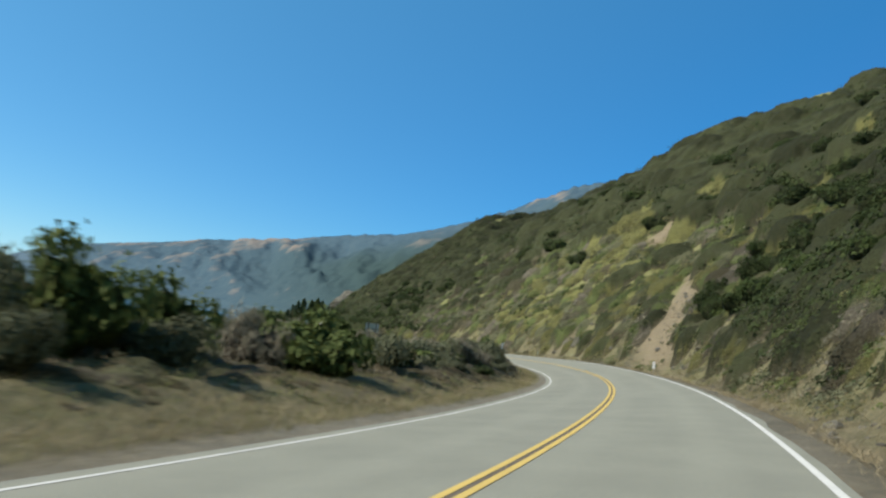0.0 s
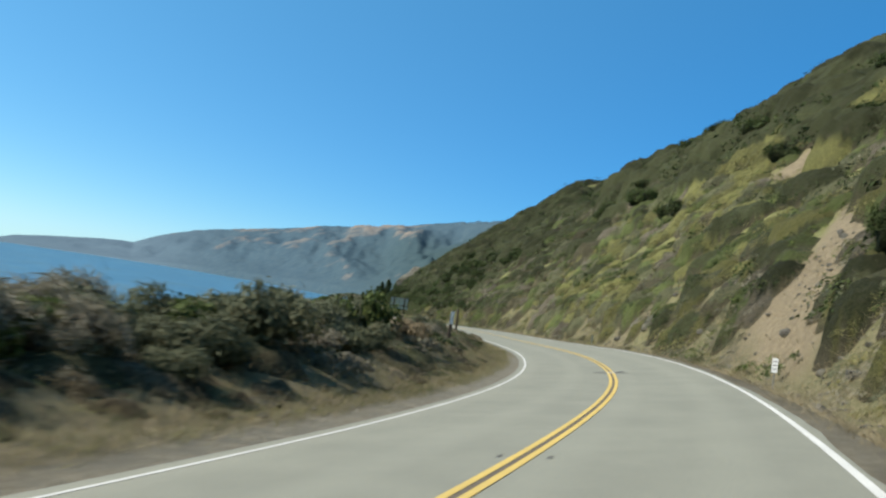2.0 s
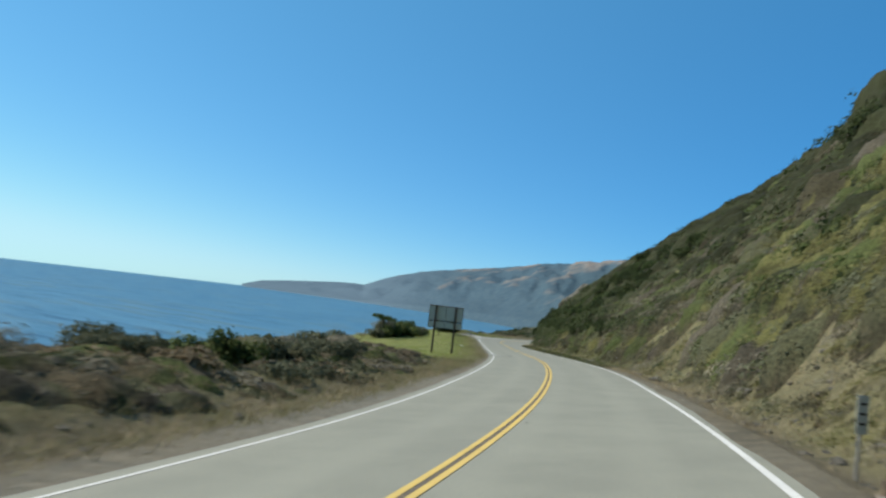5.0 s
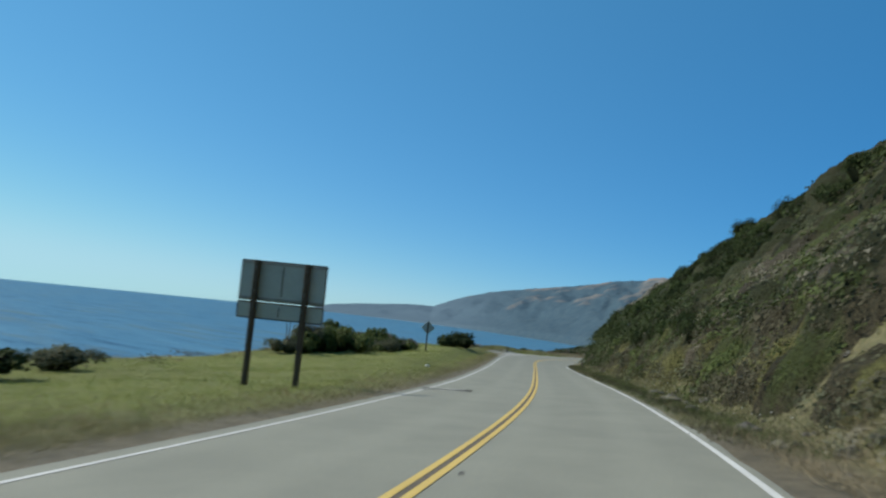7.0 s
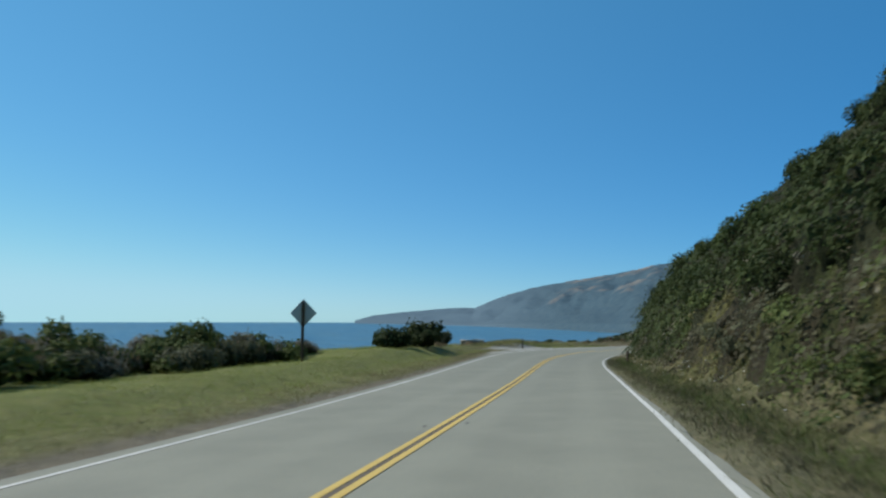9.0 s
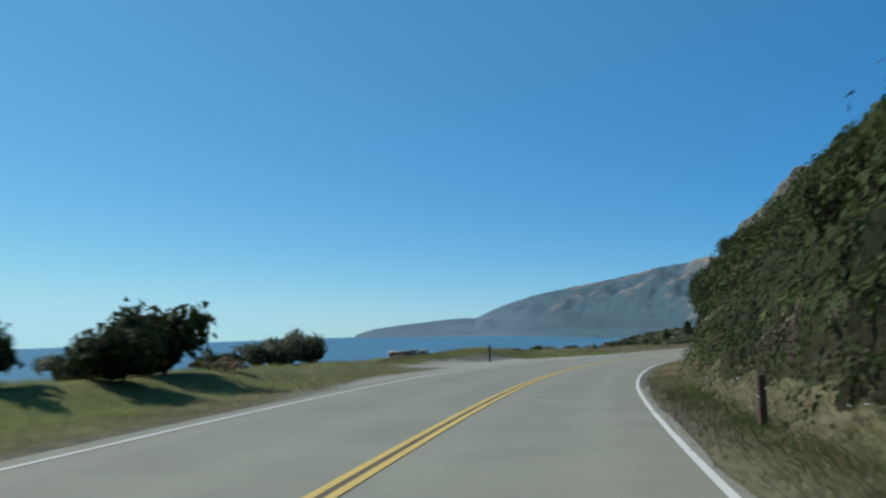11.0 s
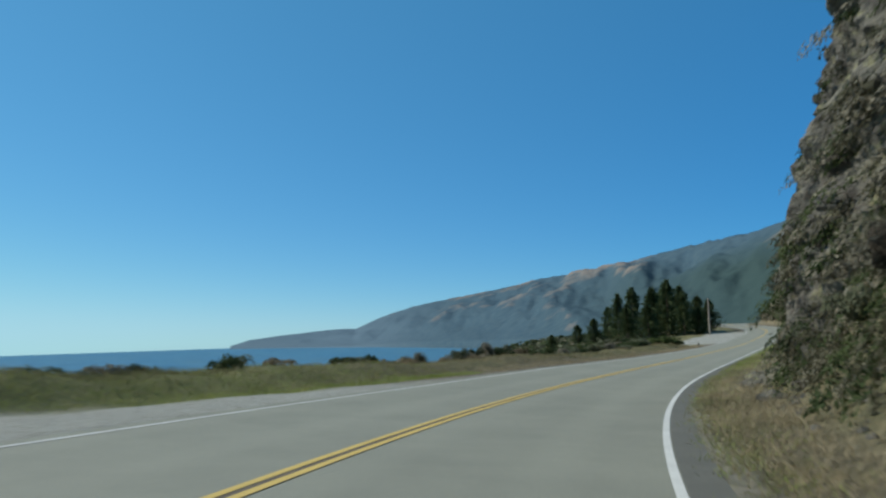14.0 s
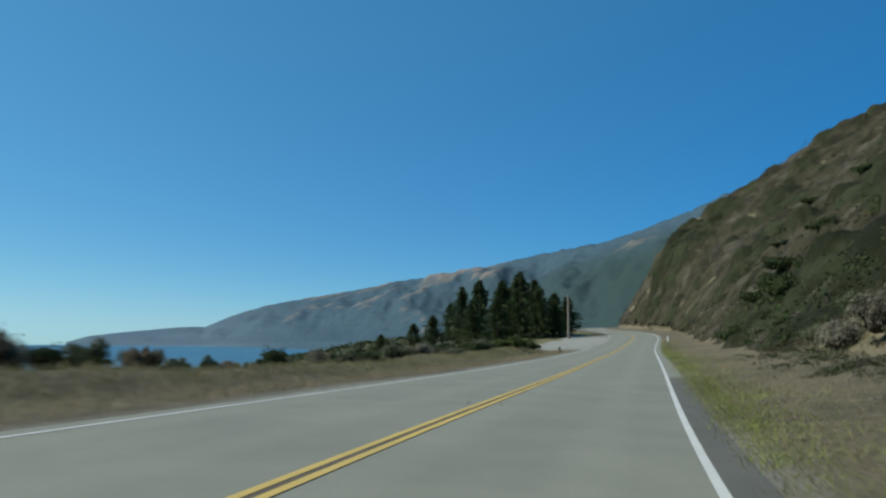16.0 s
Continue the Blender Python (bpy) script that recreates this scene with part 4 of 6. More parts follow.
def cliff_brush():
    """Dry and green clumps rooted in the rock face, thick at its foot and towards the trees."""
    r = np.random.default_rng(37)
    n = 900
    s = np.concatenate([r.uniform(254.5, 281, 620), r.uniform(254.5, 264, 280)])
    h = np.concatenate([4.6 * r.uniform(0, 1, 420) ** 1.2, r.uniform(3.5, 12.5, 200), r.uniform(0.5, 10, 280)])
    patch = fractal(s / 3.0, h / 2.4, 97, 3) + r.normal(0, 0.15, n) + 0.5 * ramp(s, 263, 257)
    ok = (patch > 0.02) | (h < 1.9)
    s, h, patch = s[ok], h[ok], patch[ok]
    at = cliff_face(s, h) - np.concatenate([along(RIGHT, s) * -0.18, np.full((len(s), 1), 0.25)], 1)
    size = r.uniform(0.4, 0.95, len(s)) * (1 + 0.25 * ramp(s, 262, 256))
    pick = (np.arange(len(s)) * 7 + (patch > 0.3)) % 10
    foot_s, foot_u = r.uniform(243, 263, 150), r.uniform(5.9, 7.6, 150)
    for k, (mat, label) in enumerate(((BROWN, "olive-brown brush at the foot of the corner"), (DARK, "dark green brush at the foot of the corner"), (GREY, "leafless grey brush at the foot of the corner"))):
        q = np.arange(150) % 5 // 2 == k
        wide = r.uniform(0.45, 0.85, q.sum())
        scrub("foot_brush", mat, foot_s[q], foot_u[q], wide, wide * 1.1, 280, 0.058, label, 390 + k, 0.4, 1.3)
    past_s, past_u = r.uniform(281, 316, 170), 6.3 + 5.2 * r.uniform(0, 1, 170)
    for k, (mat, label) in enumerate(((BROWN, "olive-brown brush on the bank past the rock"), (GREY, "leafless grey brush on the bank past the rock"), (SAGE, "grey-green brush on the bank past the rock"), (DARK, "dark green brush on the bank past the rock"))):
        q = np.arange(170) % 4 == k
        wide = r.uniform(0.35, 0.6, q.sum()) * (0.6 + 0.5 * ramp(past_u[q], 6.5, 9.5))
        scrub("bank_brush", mat, past_s[q], past_u[q], wide, wide * 0.9, 240, 0.065, label, 395 + k, 0.4, 1.3)
    green = (pick == 9) & (h < 3) | (s < 258.5) & (pick >= 7)
    dark = ~green & ((pick >= 6) | (s < 259) & (pick >= 3))
    grey = ~green & ~dark & (pick < 2)
    for mat, m, label in ((BROWN, ~green & ~dark & ~grey, "olive-brown brush clinging to the rock face"), (GREY, grey, "leafless grey brush clinging to the rock face"),
                          (DARK, dark, "dark green brush clinging to the rock face"), (LIVE, green, "fresh green growth on the rock face")):
        scrub("cliff_brush", mat, s[m], s[m] * 0 + 6.5, size[m], size[m] * 0.9, 260, 0.06, label, 380, 0.5, 1.4, places=at[m])


def foot_brush():
    """Dry clumps along the foot of the first hillside."""
    r = np.random.default_rng(43)
    n = 760
    s = r.uniform(14, 142, n)
    u = along(WIDE_R, s) + table(HILL, 1, s) + 0.7 + 2.9 * r.uniform(0, 1, n)
    ok = (np.abs(s - 60) > 2) & (np.abs(s - 97.5) > 2.5) & (on_slide(s, u) < 0.3)
    s, u = s[ok], u[ok]
    size = r.uniform(0.35, 0.85, len(s))
    for k, (mat, label) in enumerate(((GREY, "leafless grey clumps along the foot of the slope"), (SAGE, "grey-green clumps along the foot of the slope"), (YELLOW, "yellow-green clumps along the foot of the slope"), (BROWN, "olive-brown clumps along the foot of the slope"))):
        m = np.arange(len(s)) % 4 == k
        scrub("foot_brush", mat, s[m], u[m], size[m], size[m] * 0.85, 240, 0.05, label, 360 + k, 0.5, 1.4)


def spiky_clumps():
    """Yellow-green clumps of stiff upright blades scattered over the first hillside."""
    r = np.random.default_rng(47)
    n = 900
    s, u = r.uniform(56, 148, n), r.uniform(8, 28, n)
    ok = (on_slide(s, u) < 0.3) & (fractal((s - 0.9 * u) / 9, u / 9, 83) + r.normal(0, 0.2, n) > 0.05)
    s, u = s[ok], u[ok]
    size = r.uniform(0.5, 0.95, len(s))
    for k, (mat, label) in enumerate(((YELLOW, "stiff yellow-green bladed clumps among the hillside brush"), (FRESH, "stiff fresh green bladed clumps among the hillside brush"), (LIVE, "leafy mid-green shrubs among the hillside brush"))):
        m = np.arange(len(s)) % 3 == k
        scrub("bladed_clumps", mat, s[m], u[m], size[m], size[m] * (1.1 if k < 2 else 0.9), 190, 0.075, label, 350 + k, 1.0 if k < 2 else 0.2, 2.0 if k < 2 else 1.1, -0.25)


def coast_brush():
    """Low growth on the seaward banks and the far shelf."""
    r = np.random.default_rng(31)
    s = np.concatenate([r.uniform(-10, 130, 4600), r.uniform(150, 240, 400), r.uniform(318, 470, 1500)])
    u = np.concatenate([-5.1 - 14 * r.uniform(0, 1, 4600) ** 1.2, -r.uniform(15, 24, 400), -r.uniform(9, 60, 1500)])
    shut = ((s > 352) & (s < 425) & (u > -13)) | ((s > 318) & (s < 352) & (u > -6.5))
    p = plan(s, u)
    tone = fractal(p[:, 0] / 7, p[:, 1] / 7, 71) + r.normal(0, 0.25, len(s))
    ok = ~shut & ((tone > -0.4) | (s > 300))
    s, u, tone = s[ok], u[ok], tone[ok]
    size = r.uniform(0.35, 0.9, len(s)) * np.where(s > 300, 1.7, 1.0)
    low = np.where(s < 130, 0.34 + 0.16 * ramp(s, 10, 24) + (0.8 - 0.1 * ramp(s, 10, 24)) * ramp(-u, 6.0 - 0.7 * ramp(s, 10, 24), 9.2 - 1.6 * ramp(s, 10, 24)), 1.0)
    bank = s < 135
    mats = np.where(tone > 0.35, 0, np.where(tone > 0.05, 2, np.where(tone > -0.15, 6, np.where(tone > -0.3, np.where(s > 70, 3, 5), 4))))
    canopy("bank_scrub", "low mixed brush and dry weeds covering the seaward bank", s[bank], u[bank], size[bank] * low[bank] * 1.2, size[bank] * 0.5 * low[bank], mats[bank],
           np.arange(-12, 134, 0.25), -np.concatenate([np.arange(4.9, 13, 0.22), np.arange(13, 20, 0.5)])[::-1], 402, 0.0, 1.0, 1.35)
    for k, (name, mat, label, up) in enumerate((("sage_growth", SAGE, "low grey-green growth on the seaward bank", 0.5), ("rust_growth", RUST, "low rust-brown dried weeds on the seaward bank", 0.8),
                                                ("grey_growth", GREY, "low grey dead weeds on the seaward bank", 0.8), ("dark_growth", DARK, "low dark green growth on the seaward bank", 0.0))):
        m = (np.arange(len(s)) + (tone > 0.1)) % 4 == k
        m = np.where(s < 130, (np.arange(len(s)) * 7 + (tone > 0.1)) % 8 == k * 2, m) | (s < 130) & (k < 3) & (np.arange(len(s)) % 3 == k) & (np.arange(len(s)) * 7 % 8 % 2 == 1)
        m = np.where(s > 300, (k == 3) & (np.arange(len(s)) % 5 > 0) | (k == 0) & (np.arange(len(s)) % 5 == 0), m)
        scrub(name, mat, s[m], u[m], size[m] * low[m], size[m] * 0.62 * low[m], 75, 0.06, label, 300 + k, up, 1.5 if up else 1.0)


def slope_brush():
    """Scrub on the long slope that falls to the sea."""
    r = np.random.default_rng(33)
    s = r.uniform(-20, 470, 2600)
    u = -r.uniform(19, 80, 2600)
    size = r.uniform(0.7, 2.0, 2600)
    for k, (mat, label) in enumerate(((SAGE, "grey-green scrub on the slope above the sea"), (DARK, "dark green scrub on the slope above the sea"))):
        m = (np.arange(2600) + (fractal(s / 20, u / 20, 3) > 0)) % 2 == k
        scrub("slope_scrub", mat, s[m], u[m], size[m], size[m] * 0.6, 22, 0.27, label, 340 + k)


def grass(name, mat, s, u, height, blades, label, seed):
    r = np.random.default_rng(seed)
    at_ground = surface(s, u)
    n = len(s)
    root = np.repeat(at_ground, blades, 0) + r.normal(0, 0.16, (n * blades, 3)) * (1, 1, 0.1)
    h = np.repeat(height, blades) * r.uniform(0.5, 1.2, n * blades)
    a = r.uniform(0, 6.28, n * blades)
    w = r.uniform(0.003, 0.007, n * blades) + h * 0.006
    side = np.stack([np.cos(a), np.sin(a), 0 * a], 1) * w[:, None]
    lay = 0.6 + 0.7 * np.repeat(r.uniform(0, 1, n), blades)
    tip = root + np.stack([r.normal(0, 1, n * blades) * h * lay, r.normal(0, 1, n * blades) * h * lay, h / (0.6 + 0.6 * lay)], 1)
    v = np.stack([root - side, root + side, tip], 1).reshape(-1, 3)
    me = mesh_from(name, v, np.arange(len(v)).reshape(-1, 3), mat, False)
    tone = 0.5 + 0.5 * fractal(at_ground[:, 0] / 1.2, at_ground[:, 1] / 1.2, seed + 200, 3)
    up = np.array([0, 0, 1.0]) + r.normal(0, 0.45, (n * blades, 3)) * (1, 1, 0.2)
    face = np.cross(v[1::3] - v[0::3], v[2::3] - v[0::3])
    up *= np.sign((up * face).sum(1))[:, None]
    return tagged(new(name, round_off(me, up / np.linalg.norm(up, axis=1)[:, None], np.clip(np.repeat(tone, blades), 0, 1))), label, "grass", kind="stuff")


def verge_grass():
    r = np.random.default_rng(5)
    n = 19000
    s = r.uniform(-10, 400, n)
    u = along(WIDE_R, s) + 0.7 + r.exponential(2.0, n)
    dense = fractal(s / 5, u / 2, 8) + r.normal(0, 0.3, n)
    m = (dense > -0.05) & (u < 14) & ~((s > 142) & (s < 222) & (r.uniform(0, 1, n) < 0.8))
    grass("dry_grass", STRAW, s[m], u[m], r.uniform(0.09, 0.30, m.sum()) * np.where(s[m] > 278, 0.6, 1.0), 7, "tall dry straw-coloured grass along the uphill verge", 1)
    s = r.uniform(-10, 350, n)
    u = -along(WIDE_L, s) - 1.0 - r.exponential(3.0, n)
    dense = fractal(s / 6, u / 3, 18) + r.normal(0, 0.3, n)
    m = (dense > -0.45) & (u > -15) & ~((s > 130) & (s < 226) & ((u < -5.8) | (r.uniform(0, 1, n) < 0.7))) & ~((s > 214) & (s < 229) & (u > -4.9)) & ~((s >= 229) & (s < 262) & (u > -8.4)) & ~((s >= 262) & (s < 275) & (u > -6))
    grass("dry_grass", STRAW, s[m], u[m], r.uniform(0.07, 0.3, m.sum()), 7, "short dry grass on the sea-side verge", 2)
    s = r.uniform(-10, 135, 12000)
    u = -along(WIDE_L, s) - 0.9 - r.exponential(2.2, 12000)
    grass("weeds", OLIVE, s, u, r.uniform(0.05, 0.24, 12000), 7, "low olive-brown weeds on the sea-side bank", 6)
    s = r.uniform(-5, 140, 9000)
    u = along(WIDE_R, s) + table(HILL, 1, s) + 0.4 + 6 * r.uniform(0, 1, 9000)
    grass("dry_grass", STRAW, s, u, r.uniform(0.12, 0.45, 9000), 7, "dry bunch grass on the foot of the slope", 9)
    s = r.uniform(236, 264, 3000)
    u = -8.3 - 3.9 * r.uniform(0, 1, 3000)
    grass("weeds", OLIVE, s, u, r.uniform(0.08, 0.26, 3000), 9, "rank olive weeds behind the gravel turnout", 11)
    s = r.uniform(218, 264, 5000)
    u = along(WIDE_R, s) + 0.75 + 4.2 * r.uniform(0, 1, 5000) ** 1.3
    grass("weeds", BROWN, s[::7], u[::7], r.uniform(0.08, 0.2, len(s[::7])), 9, "olive weeds on the bank below the trees", 12)
    grass("dry_grass", STRAW, s[1::2], u[1::2], r.uniform(0.08, 0.24, 2500), 12, "dead grass on the bank below the trees", 13)
    s = r.uniform(222, 300, 3200)
    u = along(WIDE_R, s) + 0.55 + r.exponential(0.45, 3200)
    grass("weeds", OLIVE, s[::2], u[::2], r.uniform(0.04, 0.12, 1600), 10, "low olive weeds at the edge of the asphalt", 18)
    grass("green_grass", TURF, s[1::2], u[1::2], r.uniform(0.04, 0.12, 1600), 8, "low green grass at the edge of the asphalt", 19)
    s = r.uniform(238, 350, 7000)
    u = -6.2 - 1.6 * (1 - ramp(s, 256, 264)) - r.exponential(2.4, 7000)
    grass("weeds", OLIVE, s, u, r.uniform(0.05, 0.22, 7000), 8, "low olive-brown weeds along the lip above the sea", 7)
    s = r.uniform(125, 230, 4000)
    u = -along(WIDE_L, s) - 0.7 - 0.8 * ramp(s, 212, 220) - r.exponential(1.2, 4000)
    grass("weeds", OLIVE, s, u, r.uniform(0.04, 0.14, 4000), 8, "low olive weeds beside the asphalt", 10)
    s = r.uniform(138, 228, 9000)
    u = along(WIDE_R, s) + 0.3 + 3.6 * r.uniform(0, 1, 9000)
    patch = fractal(s / 4, u / 1.2, 28) + r.normal(0, 0.25, 9000)
    for mat, m, label, k in ((FRESH, patch > 0.15, "green weeds under the wooded slope", 15), (BROWN, (patch <= 0.15) & (patch > -0.3), "matted olive-brown weeds under the wooded slope", 16), (OLIVE, patch <= -0.3, "pale olive weeds under the wooded slope", 17)):
        grass("weeds", mat, s[m], u[m], r.uniform(0.06, 0.16, m.sum()) + 0.22 * ramp(u[m], 4.6, 6.5) * r.uniform(0, 1, m.sum()), 8, label, k)
    s = r.uniform(140, 226, 5000)
    u = along(WIDE_R, s) + 0.65 + r.exponential(0.9, 5000)
    grass("weeds", BROWN, s[::2], u[::2], r.uniform(0.06, 0.2, 2500), 8, "low olive-brown weeds along the foot of the slope", 8)
    grass("weeds", FRESH, s[1::2], u[1::2] + 0.3, r.uniform(0.08, 0.3, 2500), 8, "rank green weeds along the foot of the slope", 14)
    s = r.uniform(128, 226, 9000)
    u = -along(WIDE_L, s) - 1.6 - 12 * r.uniform(0, 1, 9000)
    grass("green_grass", TURF, s, u, r.uniform(0.06, 0.2, 9000), 7, "short green grass on the flat shelf above the sea", 3)
    s = 236 + 38 * r.uniform(0, 1, 4200)
    u = -np.interp(s, GRAVEL[:, 0], GRAVEL[:, 2]) - 0.3 - r.exponential(1.5, 4200)
    grass("green_grass", TURF, s, u, r.uniform(0.05, 0.15, 4200), 8, "green grass on the lip beyond the gravel", 20)
    s = np.concatenate([r.uniform(282, 380, 1000), r.uniform(282, 340, 500), r.uniform(-8, 40, 900)])
    u = np.concatenate([along(WIDE_R, s[:1500]) + 0.6 + r.exponential(0.5, 1500), -along(WIDE_L, s[1500:]) - 2.5 - 7 * r.uniform(0, 1, 900)])
    grass("green_grass", TURF, s, u, r.uniform(0.07, 0.22, len(s)), 7, "green grass and weeds beside the asphalt", 4)


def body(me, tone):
    """Tones the solid core added inside a crown, darkened to paint the shade in there."""
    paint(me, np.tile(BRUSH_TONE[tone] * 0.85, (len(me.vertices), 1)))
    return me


def shrub_kind(name, mat, label, seed, count, leaf, upright=0.0, long=1.0, lobes=10, flat=0.85):
    """One shrub of unit radius: leafy crown, solid core in painted inner shade and a few stems."""
    r = np.random.default_rng(seed)
    tone = {"dark_green_leaves": 0, "sage_leaves": 2, "fresh_green_leaves": 3, "grey_dead_twigs": 4, "rust_brown_twigs": 6}[mat.name]
    quad, centre, rad, out, tint = leaf_cloud(r, count, leaf, lobes, flat, upright, long)
    root = thing(name, Matrix.Identity(4), label, "shrub")
    v = quad.reshape(-1, 3)
    crown = new("crown", round_off(mesh_from("crown", v, np.arange(len(v)).reshape(-1, 3), mat, False), out, tint))
    lv, lf = lump(r, centre, rad, flat, 0.7)
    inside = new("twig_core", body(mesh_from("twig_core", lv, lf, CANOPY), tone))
    bm = bmesh.new()
    for c in centre[:4]:
        limb(bm, Vector((c[0] * 0.25, c[1] * 0.25, -0.15)), Vector((c[0], c[1], c[2] * flat)), 0.035, 0.012)
    part("stems", bm, BARK, root)
    crown.parent = inside.parent = root
    return root


def limb(bm, a, b, ra, rb, sides=6):
    """A tapered round bar from a to b."""
    way = (b - a)
    m = way.to_track_quat("Z", "Y").to_matrix()
    rings = []
    for place, q in ((a, ra), (b, rb)):
        rings.append([bm.verts.new(place + m @ Vector((q * math.cos(k * 2 * math.pi / sides), q * math.sin(k * 2 * math.pi / sides), 0))) for k in range(sides)])
    for k in range(sides):
        bm.faces.new((rings[0][k], rings[0][(k + 1) % sides], rings[1][(k + 1) % sides], rings[1][k]))
    bm.faces.new(rings[1])
    bm.faces.new(rings[0][::-1])


def put_shrub(proto, s, u, wide, tall, turn=0.0, group=""):
    p = spot(s, u, -0.06)
    m = Matrix.LocRotScale(p, Euler((0, 0, turn)), (wide, wide, tall))
    ob = copy_thing(proto, m)
    if group:
        tagged(ob, group=group)
    return ob


def sea_side_shrubs():
    r = np.random.default_rng(77)
    kinds = {
        "dark": shrub_kind("shrub", DARK, "dense dark green coyote brush shrub on the bank", 1, 1900, 0.054),
        "sage": shrub_kind("shrub", SAGE, "grey-green sage shrub on the dry bank", 2, 2000, 0.05, 0.5, 1.4),
        "fresh": shrub_kind("shrub", FRESH, "bright green leafy shrub on the bank", 3, 1900, 0.054),
        "grey": shrub_kind("shrub", GREY, "leafless grey-brown shrub on the dry bank", 4, 2000, 0.047, 0.7, 2.0),
        "rust": shrub_kind("shrub", RUST, "rust-brown dried shrub on the dry bank", 5, 2000, 0.047, 0.7, 1.8)}
    rows = []
    # the hedge at the first curve
    for k in range(44):
        s = r.uniform(-2, 46)
        u = -r.uniform(7.7, 13.5)
        big = r.uniform(1.0, 1.8)
        rows.append((s, u, big, big * r.uniform(1.35, 1.95) * (0.97 - 0.22 * ramp(s, 24, 30)), ("sage", "dark", "sage", "fresh", "sage", "dark", "sage", "grey")[k % 8]))
    rows += [(30, -9.2, 1.4, 1.5, "fresh"), (36, -8.6, 1.5, 1.6, "dark"), (44, -8.8, 1.5, 1.6, "dark"), (47, -9.2, 1.5, 1.7, "sage"), (49, -10.5, 1.6, 1.9, "dark"), (55, -10.2, 1.4, 1.4, "sage"), (41, -8.4, 1.3, 1.3, "sage"), (43, -7.2, 0.8, 0.6, "grey"), (47, -7.2, 0.8, 0.6, "sage"),
             (50.5, -8.6, 1.3, 1.3, "grey"), (53, -9.0, 1.3, 1.4, "sage"), (52, -7.3, 0.7, 0.5, "grey"), (57, -8.8, 1.0, 0.8, "sage"),
             (55.4, -8.3, 1.15, 2.2, "fresh"), (56.3, -8.8, 1.1, 2.0, "sage"), (54.6, -8.8, 1.0, 1.9, "dark"), (52.4, -8.8, 1.2, 2.0, "sage"), (50.6, -8.8, 1.3, 2.2, "sage"), (48.6, -8.8, 1.3, 2.2, "dark"), (46.8, -9.2, 1.3, 1.8, "sage"), (51.6, -9.8, 1.3, 1.9, "grey"),
             (20.5, -10.2, 1.3, 1.8, "sage"), (22.8, -9.8, 1.3, 1.8, "fresh"), (25, -10, 1.3, 1.8, "sage"), (17.6, -10.4, 1.3, 1.9, "grey"), (30.5, -10.8, 1.3, 1.5, "sage"), (34.5, -8.6, 1.2, 1.6, "fresh"), (36.4, -8.8, 1.2, 1.6, "fresh"), (38.6, -8.8, 1.2, 1.5, "sage"), (27.6, -8.8, 1.2, 1.6, "sage"), (28.8, -9.6, 1.2, 1.6, "rust"),
             (71.6, -8.6, 1.1, 1.5, "sage"), (72.6, -9.0, 1.0, 1.5, "dark"), (74.6, -8.8, 0.9, 1.3, "grey"), (69.6, -9.0, 0.9, 1.1, "sage"), (60, -8.4, 0.8, 0.7, "sage"), (66, -7.6, 0.9, 0.8, "rust"), (70, -8.8, 1.3, 1.2, "sage"), (74, -8.4, 1.1, 1.0, "dark"), (77, -9.2, 1.2, 1.1, "sage")]
    for k in range(64):
        s = r.uniform(30, 80)
        u = -6.0 - 3.6 * r.uniform(0, 1) ** 0.8
        big = r.uniform(0.65, 1.0) * (0.75 + 0.85 * ramp(-u, 6.2, 8.4)) * (1 - 0.4 * ramp(s, 58, 66))
        rows.append((s, u, big * 1.15, big * r.uniform(0.9, 1.35), ("sage", "grey", "dark", "sage", "rust", "grey", "sage", "dark")[k % 8]))
    for k in range(96):
        s = r.uniform(62, 128)
        u = -r.uniform(5.6, 10.0)
        big = r.uniform(0.35, 0.85)
        rows.append((s, u, big * 1.2, big * r.uniform(0.6, 0.95), ("grey", "sage", "rust", "sage", "dark")[k % 5]))
    rows += [(103, -9.0, 1.3, 1.35, "sage"), (107, -9.6, 1.2, 1.2, "dark"), (112, -8.6, 1.0, 0.9, "grey"), (127, -11, 1.6, 1.2, "sage"),
             (138, -13.5, 1.5, 1.1, "dark"), (144, -14.5, 1.8, 1.5, "dark"), (149, -15, 1.5, 1.2, "sage")]
    rows += [(92.5, -8.4, 0.9, 1.0, "sage"), (97, -8.2, 1.0, 1.1, "grey"), (101, -7.8, 1.0, 1.1, "sage"), (105, -7.6, 1.1, 1.2, "fresh"), (109, -7.4, 1.1, 1.3, "sage"), (113, -7.2, 1.0, 1.2, "sage"), (116, -7.6, 1.0, 1.1, "grey"), (88, -8.6, 0.9, 0.95, "rust")]
    # beyond the green shelf
    rows += [(172, -14.6, 1.3, 1.4, "sage"), (174.2, -14.2, 1.4, 1.6, "fresh"), (176.4, -13.8, 1.3, 1.5, "grey"), (199, -11.2, 0.9, 0.9, "grey"),
             (206.5, -8.3, 1.6, 2.1, "dark"), (212, -8.4, 1.9, 2.7, "dark"), (209.5, -7.6, 1.3, 1.7, "dark"), (211, -9.0, 1.3, 1.1, "sage"), (215, -7.6, 0.7, 0.6, "rust"),
             (217, -8.6, 1.1, 0.8, "dark"), (222, -9.5, 1.3, 1.5, "sage"), (226.3, -9.6, 1.35, 2.0, "sage"), (225, -10.4, 1.2, 1.6, "sage"), (110, -8.2, 1.2, 1.1, "sage"), (114, -8.0, 1.3, 1.2, "sage"), (118, -8.4, 1.3, 1.1, "grey"), (121, -9.0, 1.2, 1.0, "sage"), (125, -9.5, 1.0, 0.8, "rust")]
